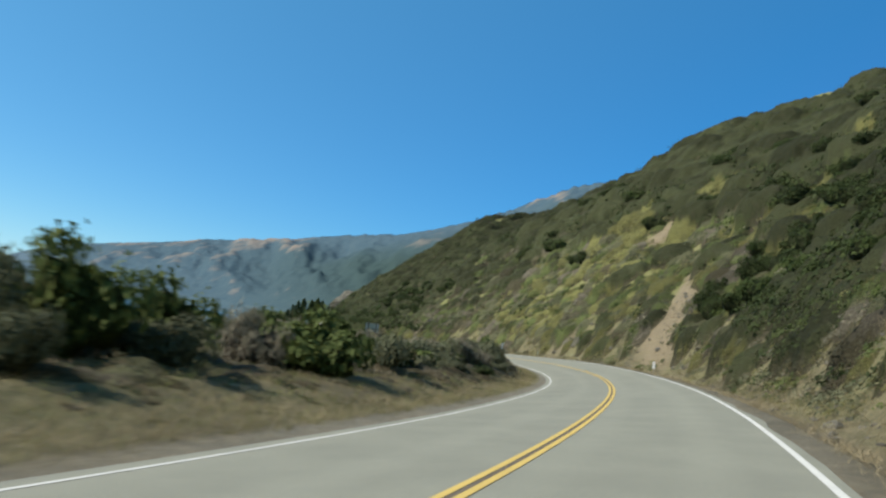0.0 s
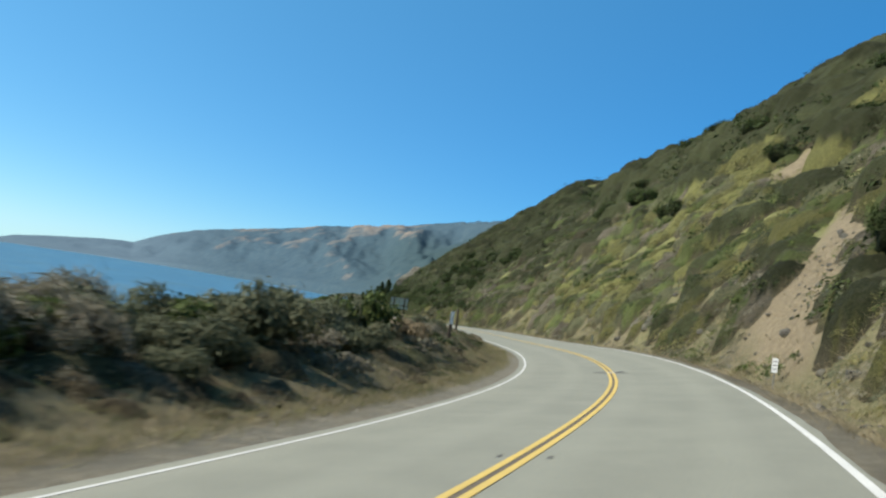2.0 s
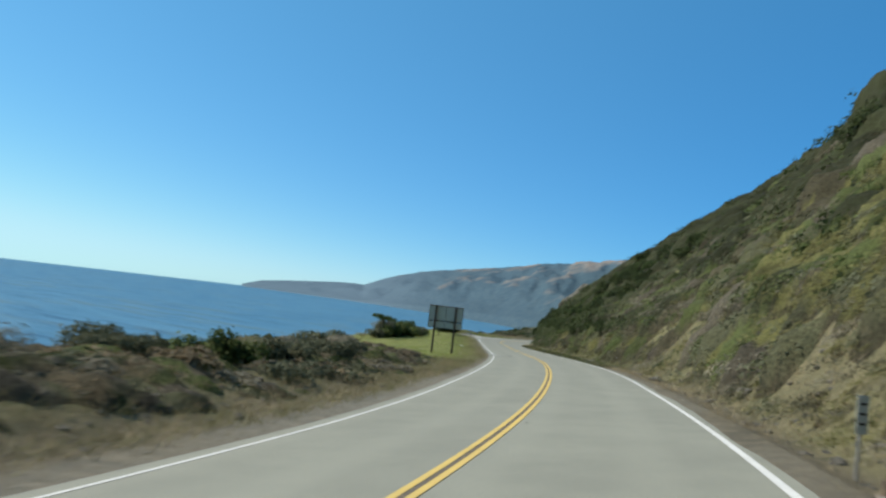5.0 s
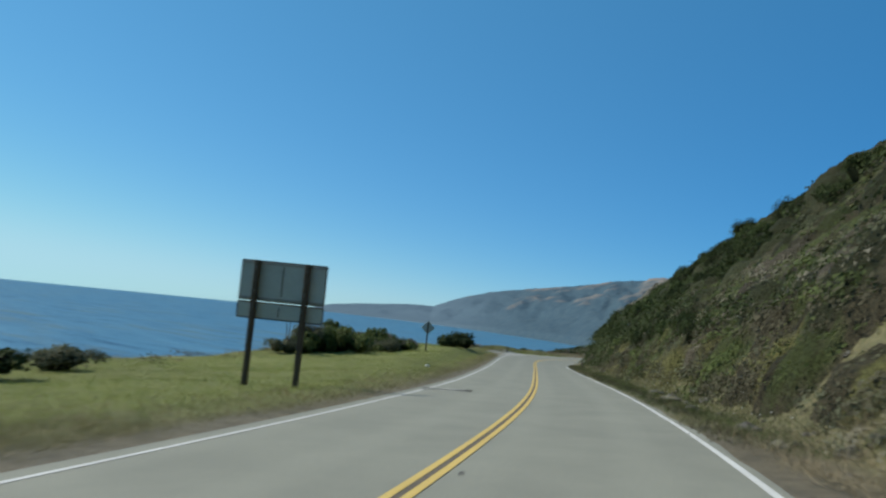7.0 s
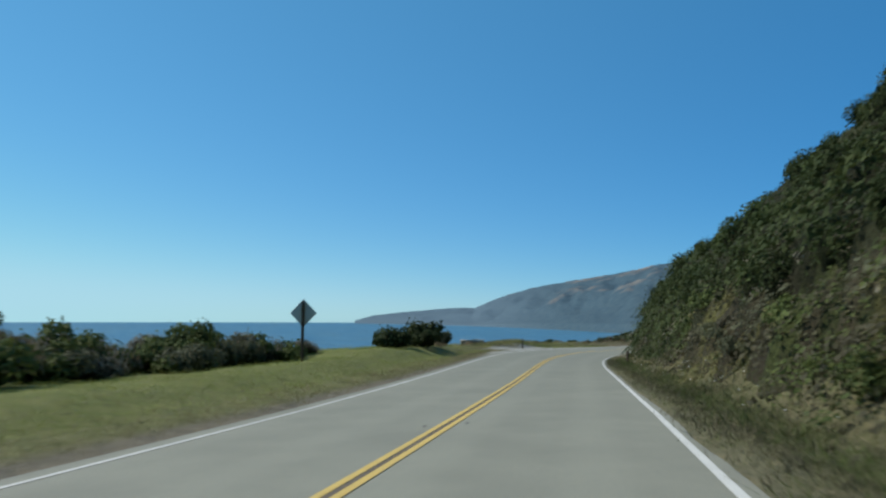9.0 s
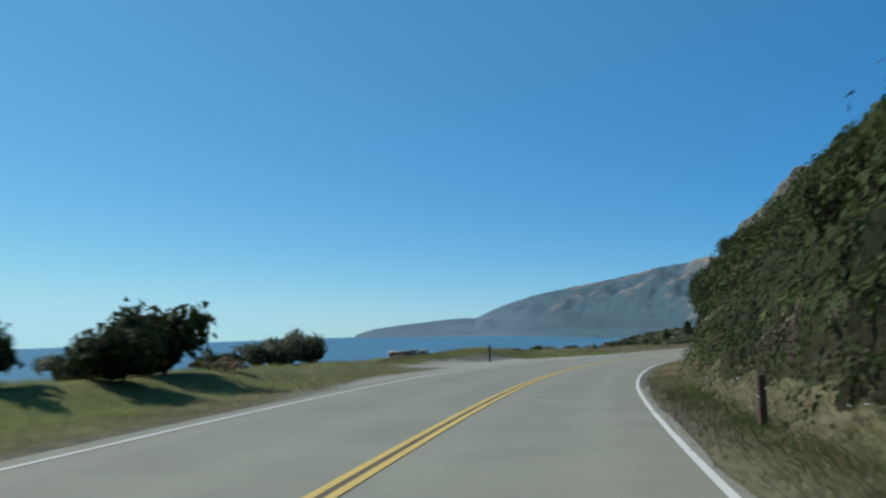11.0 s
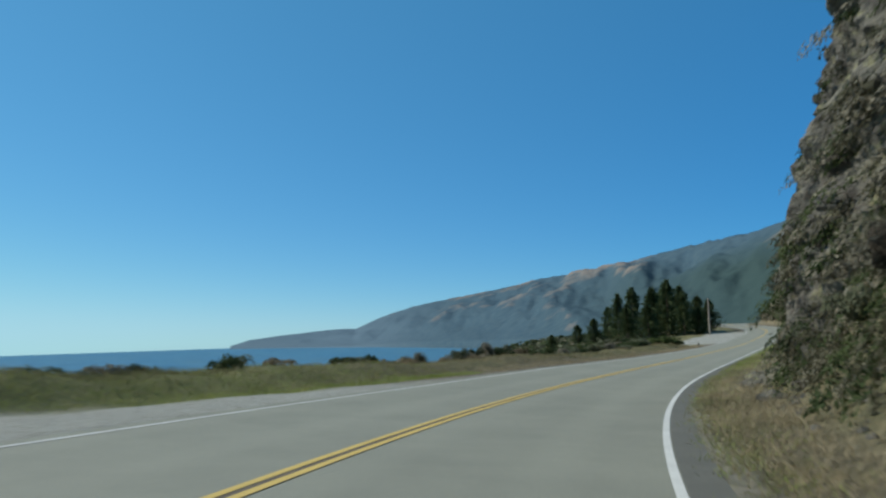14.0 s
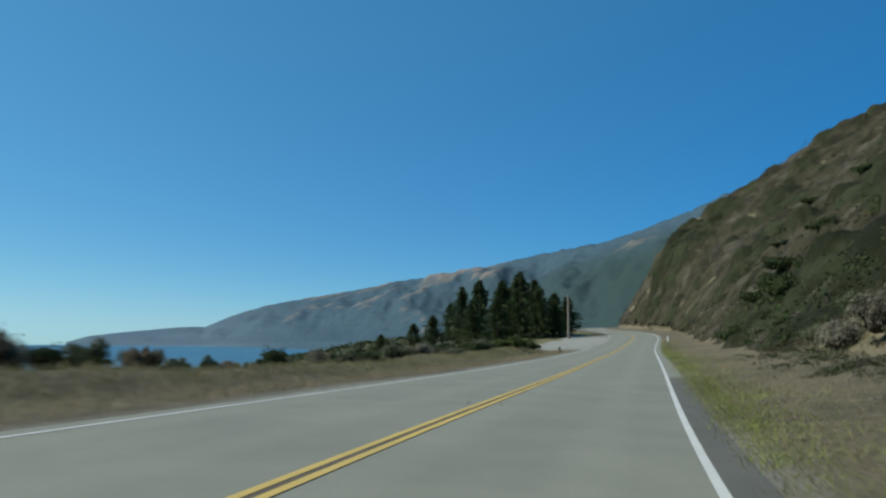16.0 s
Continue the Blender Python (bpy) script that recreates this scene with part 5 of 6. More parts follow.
    for k in range(34):
        s = 175 + 23 * (k + r.uniform(0, 1)) / 34
        rows.append((s, -r.uniform(11.8, 14.6), r.uniform(1.2, 1.9), r.uniform(1.5, 2.5) * (1 - 0.22 * ramp(s, 188, 198)), ("fresh", "sage", "fresh", "grey", "fresh", "sage", "fresh", "rust", "sage")[k % 9]))
    rows += [(244.5, -11.4, 0.7, 0.5, "sage"), (245.5, -10.6, 0.6, 0.4, "grey"), (243.5, -12.2, 0.7, 0.55, "rust"), (247, -10.8, 0.6, 0.45, "sage"), (248.2, -12.4, 0.8, 0.6, "dark")]
    # low growth on the lip beyond the turnout
    for k in range(52):
        s = r.uniform(240, 338)
        u = -r.uniform(8.0, 11.0) - 2.5 * (1 - ramp(s, 255, 268))
        big = r.uniform(0.25, 0.6)
        rows.append((s, u, big * 1.3, big * r.uniform(0.7, 1.3), ("rust", "grey", "dark", "sage", "rust")[k % 5]))
    rows += [(290, -8.2, 0.5, 0.9, "rust"), (286, -9.0, 0.5, 0.7, "rust"), (278, -9.2, 0.6, 0.8, "grey"), (276, -9.6, 0.7, 0.6, "sage"), (262, -10.4, 0.8, 0.6, "sage"),
             (322, -8.6, 1.4, 0.9, "sage"), (328, -8.0, 1.5, 1.0, "dark"), (334, -9.0, 1.6, 1.2, "sage"), (338, -7.4, 1.5, 1.1, "fresh"), (342, -7.8, 1.4, 1.3, "dark"),
             (345, -7.2, 1.2, 1.2, "dark"), (340, -11, 1.8, 1.3, "sage"), (332, -13, 1.7, 1.0, "dark"), (348, -10.5, 1.5, 1.2, "dark")]
    rows += [(278.5, -9.4, 0.6, 0.6, "grey"), (282.4, -9.0, 0.55, 0.95, "sage"), (283.4, -9.6, 0.5, 0.7, "grey"), (285, -9.0, 0.55, 0.8, "sage"), (286.8, -9.1, 0.6, 1.05, "grey"), (288, -9.0, 0.6, 0.9, "dark"),
             (289.2, -9.1, 0.55, 1.1, "sage"), (291, -9.0, 0.7, 0.8, "dark"), (292.5, -9.2, 0.6, 0.7, "sage"), (294, -9.0, 0.5, 0.75, "dark"), (296, -9.2, 0.5, 0.6, "rust"), (298.4, -9.0, 0.6, 1.3, "dark"), (299.4, -9.3, 0.6, 0.8, "sage"),
             (264, -9.5, 0.6, 0.7, "dark"), (265, -9.7, 0.6, 0.65, "sage"), (274, -9.4, 0.5, 0.95, "dark"), (275, -9.6, 0.5, 0.6, "rust"), (277, -9.4, 0.6, 0.6, "sage"), (257.5, -9.7, 0.7, 0.55, "dark"), (258.6, -10.0, 0.7, 0.5, "sage"),
             (302, -9.0, 0.7, 0.9, "grey"), (305, -9.2, 0.8, 1.0, "sage"), (308, -8.8, 0.8, 0.9, "dark"), (312, -9.0, 0.9, 1.0, "sage"), (316, -8.8, 0.9, 0.9, "grey")]
    # dark thicket and grey brush on the far slope
    rows += [(345, 14.5, 3.0, 2.7, "dark"), (350, 16.5, 3.2, 2.9, "dark"), (340, 13.5, 2.6, 2.3, "dark"), (356, 16, 3.0, 2.7, "dark"), (362, 15, 2.6, 2.2, "dark"), (334, 13, 2.0, 1.7, "dark"), (352, 13, 2.4, 1.9, "dark"),
             (306, 11.2, 1.9, 1.8, "grey"), (310, 10.4, 1.5, 1.3, "grey"), (302, 12.6, 1.8, 1.6, "grey"), (313, 12.2, 1.6, 1.4, "sage"), (372, 22, 3.0, 2.2, "dark"), (398, 34, 3.2, 2.2, "dark"), (412, 30, 2.6, 1.8, "dark"), (390, 20, 2.2, 1.6, "sage")]
    # green growth at the foot of the uphill side
    rows += [(182, 6.2, 0.7, 0.8, "sage"), (193, 6.4, 0.9, 1.0, "fresh"), (199, 6.3, 0.8, 1.0, "sage"), (203, 6.0, 0.8, 0.9, "sage"), (207, 6.1, 0.7, 0.8, "grey"), (211, 6.3, 0.8, 1.0, "sage"),
             (172, 6.0, 0.7, 0.8, "fresh"), (178, 6.6, 1.0, 1.1, "fresh"), (186, 6.4, 0.9, 1.0, "sage"), (190, 7.0, 1.2, 1.6, "fresh"), (196, 6.2, 0.8, 0.9, "grey"),
             (250, 6.8, 0.9, 1.2, "sage"), (252.5, 7.2, 1.0, 1.5, "dark"), (255, 6.9, 0.9, 1.2, "grey"), (247.5, 7.0, 0.9, 1.3, "sage"), (257, 6.6, 0.7, 0.9, "sage"),
             (253.5, 8.2, 1.2, 1.8, "dark"), (250.5, 8.2, 1.2, 1.8, "dark"), (256, 8.0, 1.1, 1.6, "sage"), (248.5, 6.2, 0.6, 0.8, "fresh"), (245.5, 6.6, 0.8, 1.0, "grey"), (243, 6.7, 0.8, 1.1, "dark"), (246.5, 7.6, 1.1, 1.7, "dark"), (241, 7.0, 0.9, 1.2, "sage"),
             (264, 6.0, 0.35, 0.5, "fresh"), (259, 6.6, 0.5, 0.6, "grey"), (252, 6.9, 0.7, 0.8, "sage"), (270, 6.6, 0.45, 0.5, "dark"), (276, 8.4, 1.0, 1.0, "sage"),
             (296, 11.5, 1.6, 1.3, "grey"), (300, 12.5, 1.6, 1.4, "grey"), (304, 11.0, 1.2, 1.0, "sage"), (309, 11.8, 1.5, 1.2, "dark"), (316, 10.5, 1.3, 1.2, "sage"),
             (322, 11.0, 1.6, 1.4, "dark"), (330, 10.2, 1.4, 1.3, "sage"), (338, 10.0, 1.6, 1.5, "dark"), (346, 9.5, 1.5, 1.4, "dark")]
    low = {kind: [] for kind in kinds}
    for k, (s, u, wide, tall, kind) in enumerate(rows):
        if kind == "dark" and u < 0 and s < 62 and k % 3:
            kind = "fresh" if k % 3 == 1 else "sage"
        if tall < 0.8:
            low[kind].append((s, u, wide, tall))
        else:
            put_shrub(kinds[kind], s, u, wide, tall, r.uniform(0, 6.28), "roadside shrubs")
    for k, (kind, mat, label) in enumerate((("dark", DARK, "low dark green shrubs on the dry bank"), ("sage", SAGE, "low grey-green shrubs on the dry bank"), ("fresh", FRESH, "low bright green shrubs beside the road"),
                                            ("grey", GREY, "low leafless grey shrubs on the dry bank"), ("rust", RUST, "low rust-brown dried shrubs on the dry bank"))):
        if low[kind]:
            q = np.array(low[kind])
            scrub("low_shrubs", mat, q[:, 0], q[:, 1], q[:, 2], q[:, 3], 480, 0.085, label, 500 + k, 0.5, 1.4)
    for proto in kinds.values():
        for o in list(proto.children_recursive) + [proto]:
            bpy.data.objects.remove(o)


def broad_tree(seed, label, mat, leaves=17000, leaf=0.021):
    """A low, dense evergreen: forked trunk with limbs and a lobed leafy crown, unit radius."""
    r = np.random.default_rng(seed)
    root = thing("tree", Matrix.Identity(4), label, "tree")
    quad, centre, rad, out, tint = leaf_cloud(r, leaves, leaf, 18, 1.25, stray=0.05)
    quad[..., 2] += 0.02
    v = quad.reshape(-1, 3)
    crown = new("crown", round_off(mesh_from("crown", v, np.arange(len(v)).reshape(-1, 3), mat, False), out, tint))
    lv, lf = lump(r, centre, rad, 1.25, 0.78)
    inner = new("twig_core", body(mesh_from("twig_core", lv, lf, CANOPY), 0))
    bm = bmesh.new()
    limb(bm, Vector((0, 0, -0.3)), Vector((0.04, 0.02, 0.3)), 0.075, 0.055, 8)
    part("trunk", bm, BARK, root)
    for c in centre[:5]:
        bm = bmesh.new()
        limb(bm, Vector((0.04, 0.02, 0.26)), Vector((c[0], c[1], c[2] * 1.05)), 0.04, 0.012)
        part("limb", bm, BARK, root)
    crown.parent = inner.parent = root
    return root


def conifer(seed):
    """A Monterey pine or cypress of unit height: trunk, and whorls of drooping needle sprays."""
    r = np.random.default_rng(seed)
    root = thing("pine_tree", Matrix.Identity(4), "tall dark green pine tree beside the turnout", "tree")
    bm = bmesh.new()
    limb(bm, Vector((0, 0, -0.05)), Vector((0.01, 0, 0.55)), 0.022, 0.013, 8)
    limb(bm, Vector((0.01, 0, 0.55)), Vector((0, 0.01, 0.97)), 0.013, 0.003, 8)
    part("trunk", bm, BARK, root)
    count = 4200
    h = r.uniform(0.06, 1.0, count) ** 0.85
    whorl = np.round(h * 13) / 13 + r.normal(0, 0.022, count)
    arm = np.round(r.uniform(0, 5, count)) / 5 * 6.283 + np.round(h * 13) * 2.4 + r.normal(0, 0.24, count)
    width = 0.30 * np.clip(1.06 - whorl, 0.04, 1) ** 0.62 * (0.30 + 1.15 * lattice((whorl * 15).astype(np.int64), (arm * 2).astype(np.int64), seed))
    out = width * r.uniform(0.1, 1.0, count) ** 0.55
    p = np.stack([np.cos(arm) * out, np.sin(arm) * out, whorl + 0.04 * (out / 0.2) ** 2 - out * 0.12], 1)
    t = np.stack([np.cos(arm), np.sin(arm), r.normal(0.1, 0.4, count)], 1) * (0.026 * r.uniform(0.7, 1.4, count))[:, None]
    b = np.cross(t, r.normal(size=(count, 3)))
    b *= (0.011 / (np.linalg.norm(b, axis=1) + 1e-9))[:, None]
    quad = np.stack([p - t, p - b, p + t, p + b], 1).reshape(-1, 3)
    crown = new("crown", mesh_from("crown", quad, np.arange(len(quad)).reshape(-1, 4), PINE, False))
    crown.parent = root
    return root


def sapling(seed):
    """A thin young tree: two bent stems with a small open crown, about 2.6 m high."""
    r = np.random.default_rng(seed)
    root = thing("young_tree", Matrix.Identity(4), "thin young tree with an open green crown among the brush", "tree", "young trees in the brush")
    for k in range(2):
        bm = bmesh.new()
        limb(bm, Vector((0.1 * k, 0, -0.3)), Vector((0.25 * k, 0.1, 1.2)), 0.035, 0.026)
        limb(bm, Vector((0.25 * k, 0.1, 1.2)), Vector((0.5 * k - 0.2, 0.05, 2.2)), 0.026, 0.01)
        part("stem", bm, BARK, root)
    quad, _, _, out, tint = leaf_cloud(r, 1300, 0.07, 9, 0.95)
    v = quad.reshape(-1, 3) * 0.75 + np.array([0.05, 0.05, 1.65])
    crown = new("crown", round_off(mesh_from("crown", v, np.arange(len(v)).reshape(-1, 3), FRESH, False), out, tint))
    crown.parent = root
    return root


def trees():
    for k, (s, u) in enumerate(((26.5, -11.4), (24.6, -11.6), (22.5, -10.8))):
        sapling(50 + k).matrix_world = Matrix.LocRotScale(spot(s, u), Euler((0, 0, k * 2.0)), (0.8, 0.8, 0.78 + 0.06 * k))
    for k, (s, u) in enumerate(((172.5, -14.8), (174.8, -14.4), (176.6, -14.6), (180.5, -14.2))):
        sapling(60 + k).matrix_world = Matrix.LocRotScale(spot(s, u), Euler((0, 0, k * 1.7)), (0.95, 0.95, 1.1 - 0.07 * k))
    r = np.random.default_rng(9)
    oak = [broad_tree(k, "dense dark evergreen oak rooted in the steep slope", DARK, 5200, 0.039) for k in (3, 4, 7)]
    oak += [broad_tree(8, "dense mid-green evergreen oak rooted in the steep slope", LIVE, 5200, 0.039)]
    small = [broad_tree(k, "round-crowned evergreen oak high on the slope", (DARK, LIVE, DARK)[k - 21], 3600, 0.045) for k in (21, 22, 23)]
    bush = [broad_tree(k, "leafy evergreen bush at the foot of the wooded slope", (DARK, LIVE, BROWN)[k - 31], 5000, 0.038) for k in (31, 32, 33)]
    big = [broad_tree(k, "dense dark evergreen tree at the corner of the bend", DARK, 9500, 0.03) for k in (5, 6)]
    # the oaks beside the slide and up the first hillside
    spots = [(62, 10.6, 1.7, 1.9), (58.5, 9.8, 1.8, 1.7), (54.5, 10.2, 1.9, 1.9), (50, 10.8, 1.8, 1.8), (60, 13.6, 2.1, 2.0), (55.5, 13.8, 2.2, 2.1), (51, 14.5, 2.1, 2.0), (46, 12.4, 1.8, 1.6), (58, 17.4, 2.3, 2.0),
             (53, 18, 2.2, 2.0), (47, 16.6, 2.2, 2.0), (42, 14.5, 2.0, 1.8), (42, 19, 2.3, 2.1), (36, 15.8, 2.0, 1.8), (36, 20.5, 2.3, 2.1), (48, 22, 2.4, 2.2), (55, 23, 2.4, 2.2), (62, 21, 2.3, 2.0), (40, 25, 2.5, 2.2), (30, 18, 2.0, 1.8), (64.5, 12.4, 1.6, 1.7), (65, 16, 1.9, 1.8), (44, 10.2, 1.5, 1.4), (39, 11.4, 1.6, 1.5), (66, 24, 2.3, 2.1), (34, 12, 1.6, 1.4)]
    # the wooded slope before the bend
    while len(spots) < 78:
        s, u = r.uniform(172, 216), 7.9 + 12 * r.uniform(0, 1) ** 1.1
        if all((s - q[0]) ** 2 + 1.6 * (u - q[1]) ** 2 > 5.2 for q in spots[26:]) and u > 8.6 + 0.12 * max(190 - s, 0):
            wide = r.uniform(1.25, 1.95)
            spots.append((s, u, wide, wide * r.uniform(0.8, 1.15)))
    # scattered crowns high on the first hillside
    high = []
    while len(high) < 46:
        s, u = r.uniform(20, 150), r.uniform(19, 46)
        if all((s - q[0]) ** 2 + (u - q[1]) ** 2 > 22 for q in high) and on_slide(np.array([s - 2.0, s + 2.0]), np.array([u, u])).max() < 0.2 and s > 1.15 * u - 6:
            wide = r.uniform(1.9, 3.0)
            high.append((s, u, wide, wide * r.uniform(0.7, 1.0)))
    for k, (s, u, wide, tall) in enumerate(high):
        ob = copy_thing(small[k % 3], Matrix.LocRotScale(spot(s, u, -0.5), Euler((0, 0, r.uniform(0, 6.28))), (wide, wide, tall)))
        tagged(ob, group="evergreen oaks on the hillside")
    for k in range(20):
        wide = r.uniform(0.8, 1.2)
        ob = copy_thing(bush[(0, 1, 0, 2, 1)[k % 5]], Matrix.LocRotScale(spot(163 + 2.3 * k + r.uniform(-0.6, 0.6), 7.5 + r.uniform(-0.4, 0.5), -0.2), Euler((0, 0, r.uniform(0, 6.28))), (wide, wide, wide * r.uniform(0.9, 1.35))))
        tagged(ob, group="bushes below the wooded slope")
    for k, (s, u, wide, tall) in enumerate(spots):
        ob = copy_thing(oak[3 if k % 9 in (3, 7) else k % 3], Matrix.LocRotScale(spot(s, u, -0.35), Euler((0, 0, r.uniform(0, 6.28))), (wide, wide, tall)))
        tagged(ob, group="evergreen oaks on the hillside")
    for k, (s, u, wide, tall) in enumerate(((192, 7.6, 1.1, 1.3), (195, 7.3, 1.2, 1.5), (197.6, 7.6, 1.2, 1.6), (200.2, 7.2, 1.2, 1.6), (202.8, 7.5, 1.3, 1.7), (205.4, 7.1, 1.2, 1.6), (208, 7.4, 1.3, 1.7), (210.6, 7.2, 1.2, 1.5), (213, 7.6, 1.1, 1.3), (204, 9, 1.5, 1.6), (209, 9.2, 1.5, 1.6), (250, 7.2, 1.3, 2.6), (247.6, 6.9, 1.4, 3.0), (245.2, 7.0, 1.4, 2.8), (242.6, 6.9, 1.4, 2.7), (240, 7.0, 1.4, 2.4), (237.4, 7.0, 1.3, 2.1), (234.6, 7.2, 1.3, 1.8), (231.6, 7.6, 1.2, 1.5),
                                            (248.6, 8.9, 1.7, 1.3), (244, 9, 1.8, 1.3), (239, 9, 1.8, 1.4), (234, 9.4, 1.7, 1.3))):
        ob = copy_thing(big[k % 2], Matrix.LocRotScale(spot(s, u, -0.3), Euler((0, 0, r.uniform(0, 6.28))), (wide, wide, tall)))
        tagged(ob, group="evergreen trees at the bend")
    pine = [conifer(k) for k in (11, 12, 13)]
    for k, (s, u, tall, fat) in enumerate(((402, -14, 7.5, 0.9), (404, -17, 10.2, 0.8), (408, -15, 9.0, 0.9), (406, -20, 9.2, 0.9), (410, -24, 9.8, 0.8), (404, -26, 8.6, 0.8),
                              (400, -30, 4.6, 1.2), (406, -34, 3.6, 1.4), (396, -37, 2.8, 1.5), (416, -12, 7.0, 1.1), (418, -20, 8.5, 1.0), (412, -10, 6.0, 1.2),
                              (414, -29, 6.5, 1.0), (399, -20, 6.5, 1.0), (401, -24, 6.5, 1.0), (403, -11.5, 5.0, 1.2), (411, -18, 9.4, 0.9))):
        m = Matrix.LocRotScale(spot(s, u, -0.2), Euler((0, 0, r.uniform(0, 6.28))), (tall * fat * 1.15, tall * fat * 1.15, tall))
        tagged(copy_thing(pine[k % 3], m), group="pines by the turnout")
    for proto in oak + small + bush + big + pine:
        for o in list(proto.children_recursive) + [proto]:
            bpy.data.objects.remove(o)


hill_brush()
cliff_brush()
foot_brush()
spiky_clumps()
verge_grass()
coast_brush()
slope_brush()
sea_side_shrubs()
trees()

# ---- things beside the road ----
WOOD = plain("weathered_post_wood", (0.10, 0.075, 0.055), (0.06, 0.045, 0.035), 5.0, 0.9, 60, 0.5, 0.006)
ALUMINIUM = plain("dull_aluminium_sheet", (0.44, 0.48, 0.46), (0.36, 0.39, 0.38), 2.0, 0.55, 25, 0.1, 0.002, 0.4, 0.2)
STEEL = plain("galvanised_steel", (0.30, 0.30, 0.29), (0.21, 0.21, 0.20), 4.0, 0.5, 40, 0.15, 0.002, 0.5, 0.6)
WHITE = plain("white_reflective_sheet", (0.74, 0.75, 0.74), (0.62, 0.63, 0.62), 3.0, 0.6, 30, 0.1, 0.002)
BLACK = plain("black_print", (0.02, 0.02, 0.022), (0.035, 0.035, 0.035), 3.0, 0.6, 30, 0.1, 0.001)
POLE_WOOD = plain("silvered_pole_wood", (0.33, 0.29, 0.24), (0.22, 0.19, 0.155), 4.0, 0.9, 50, 0.5, 0.006)
STONE = plain("pale_mortared_stone", (0.40, 0.37, 0.31), (0.27, 0.245, 0.20), 3.0, 0.9, 18, 0.7, 0.02)
DARK_STONE = plain("weathered_stone", (0.27, 0.24, 0.19), (0.17, 0.15, 0.12), 3.0, 0.9, 18, 0.7, 0.02)
MORTAR = plain("grey_mortar", (0.22, 0.205, 0.18), (0.16, 0.15, 0.13), 3.0, 0.95, 25, 0.6, 0.01)


def block(bm, x0, x1, y0, y1, z0, z1, edge=0.01):
    """A box with broken edges."""
    made = bmesh.ops.create_cube(bm, size=1.0)["verts"]
    for v in made:
        v.co = Vector(((x0 + x1) / 2 + v.co.x * (x1 - x0), (y0 + y1) / 2 + v.co.y * (y1 - y0), (z0 + z1) / 2 + v.co.z * (z1 - z0)))
    edges = list({e for v in made for e in v.link_edges})
    bmesh.ops.bevel(bm, geom=edges, offset=edge, segments=1, affect='EDGES')


def box_part(name, parent, mat, *dims, edge=0.01, label=""):
    bm = bmesh.new()
    block(bm, *dims, edge)
    return part(name, bm, mat, parent, label)


def round_part(name, parent, mat, a, b, ra, rb, sides=10, label=""):
    bm = bmesh.new()
    limb(bm, Vector(a), Vector(b), ra, rb, sides)
    return part(name, bm, mat, parent, label)


def stand(s, u, turn=0.0, lift=0.0):
    """Pose at the ground, x across the road to the right, y along it."""
    p = spot(s, u, lift)
    return pose(p.x, p.y, p.z, 0, 0, road_angle(s) + turn)


def guide_sign():
    """A wide two-panel road sign seen from behind, on two wooden posts."""
    m = stand(146.6, -6.98, 2)
    sign = thing("road_sign", m, "wide grey-backed road sign with two panels on wooden posts", "sign")
    ground = spot(146.6, -6.95).z
    top = float(along(CENTRE[:, 2], 146.5)) + 3.06 - ground
    for x in (-0.75, 0.70):
        post = box_part("post", sign, WOOD, x - 0.07, x + 0.07, -0.085, 0.085, -0.5, top + 0.02, edge=0.012)
        for z in (top - 0.2, top - 0.85, top - 1.3):
            round_part("bolt", post, STEEL, (x, -0.085, z), (x, -0.10, z), 0.018, 0.016, 8)
    upper = box_part("upper_panel", sign, ALUMINIUM, -1.22, 1.22, 0.09, 0.112, top - 1.10, top, edge=0.006)
    lower = box_part("lower_panel", sign, ALUMINIUM, -1.24, 1.22, 0.09, 0.112, top - 1.60, top - 1.16, edge=0.006)
    for z in (top - 0.06, top - 1.04):
        box_part("brace", upper, STEEL, -1.2, 1.2, 0.068, 0.09, z - 0.025, z + 0.025, edge=0.004)
    for panel, low, high, wide in ((upper, top - 1.10, top, 1.22), (lower, top - 1.60, top - 1.16, 1.23)):
        for z in (low, high):
            box_part("edge_strip", panel, WOOD, -wide - 0.01, wide + 0.01, 0.082, 0.116, z - 0.018, z + 0.018, edge=0.004)
        for x in (-wide, wide):
            box_part("edge_strip", panel, WOOD, x - 0.018, x + 0.018, 0.081, 0.117, low + 0.02, high - 0.02, edge=0.004)
    box_part("seam", upper, WOOD, -0.03, 0.0, 0.078, 0.09, top - 0.95, top - 0.12, edge=0.003)
    box_part("seam", lower, WOOD, -0.05, -0.02, 0.078, 0.09, top - 1.52, top - 1.26, edge=0.003)


def diamond_sign():
    m = stand(192, -8.9, -4)
    sign = thing("warning_sign", m, "diamond-shaped grey-backed warning sign on a single post", "sign")
    ground = spot(192, -8.9).z
    mid = float(along(CENTRE[:, 2], 192)) + 2.27 - ground
    box_part("post", sign, WOOD, -0.05, 0.05, -0.045, 0.045, -0.4, mid + 0.45, edge=0.008)
    bm = bmesh.new()
    block(bm, -0.40, 0.40, 0.048, 0.056, -0.40, 0.40, 0.003)
    bmesh.ops.rotate(bm, cent=(0, 0, 0), matrix=Matrix.Rotation(radians(45), 3, 'Y'), verts=bm.verts)
    bmesh.ops.translate(bm, vec=(0, 0, mid), verts=bm.verts)
    plate = part("plate", bm, ALUMINIUM, sign, "dull grey aluminium back")
    for z in (mid - 0.25, mid + 0.25):
        round_part("bolt", plate, STEEL, (0, -0.047, z), (0, -0.065, z), 0.018, 0.015, 8)


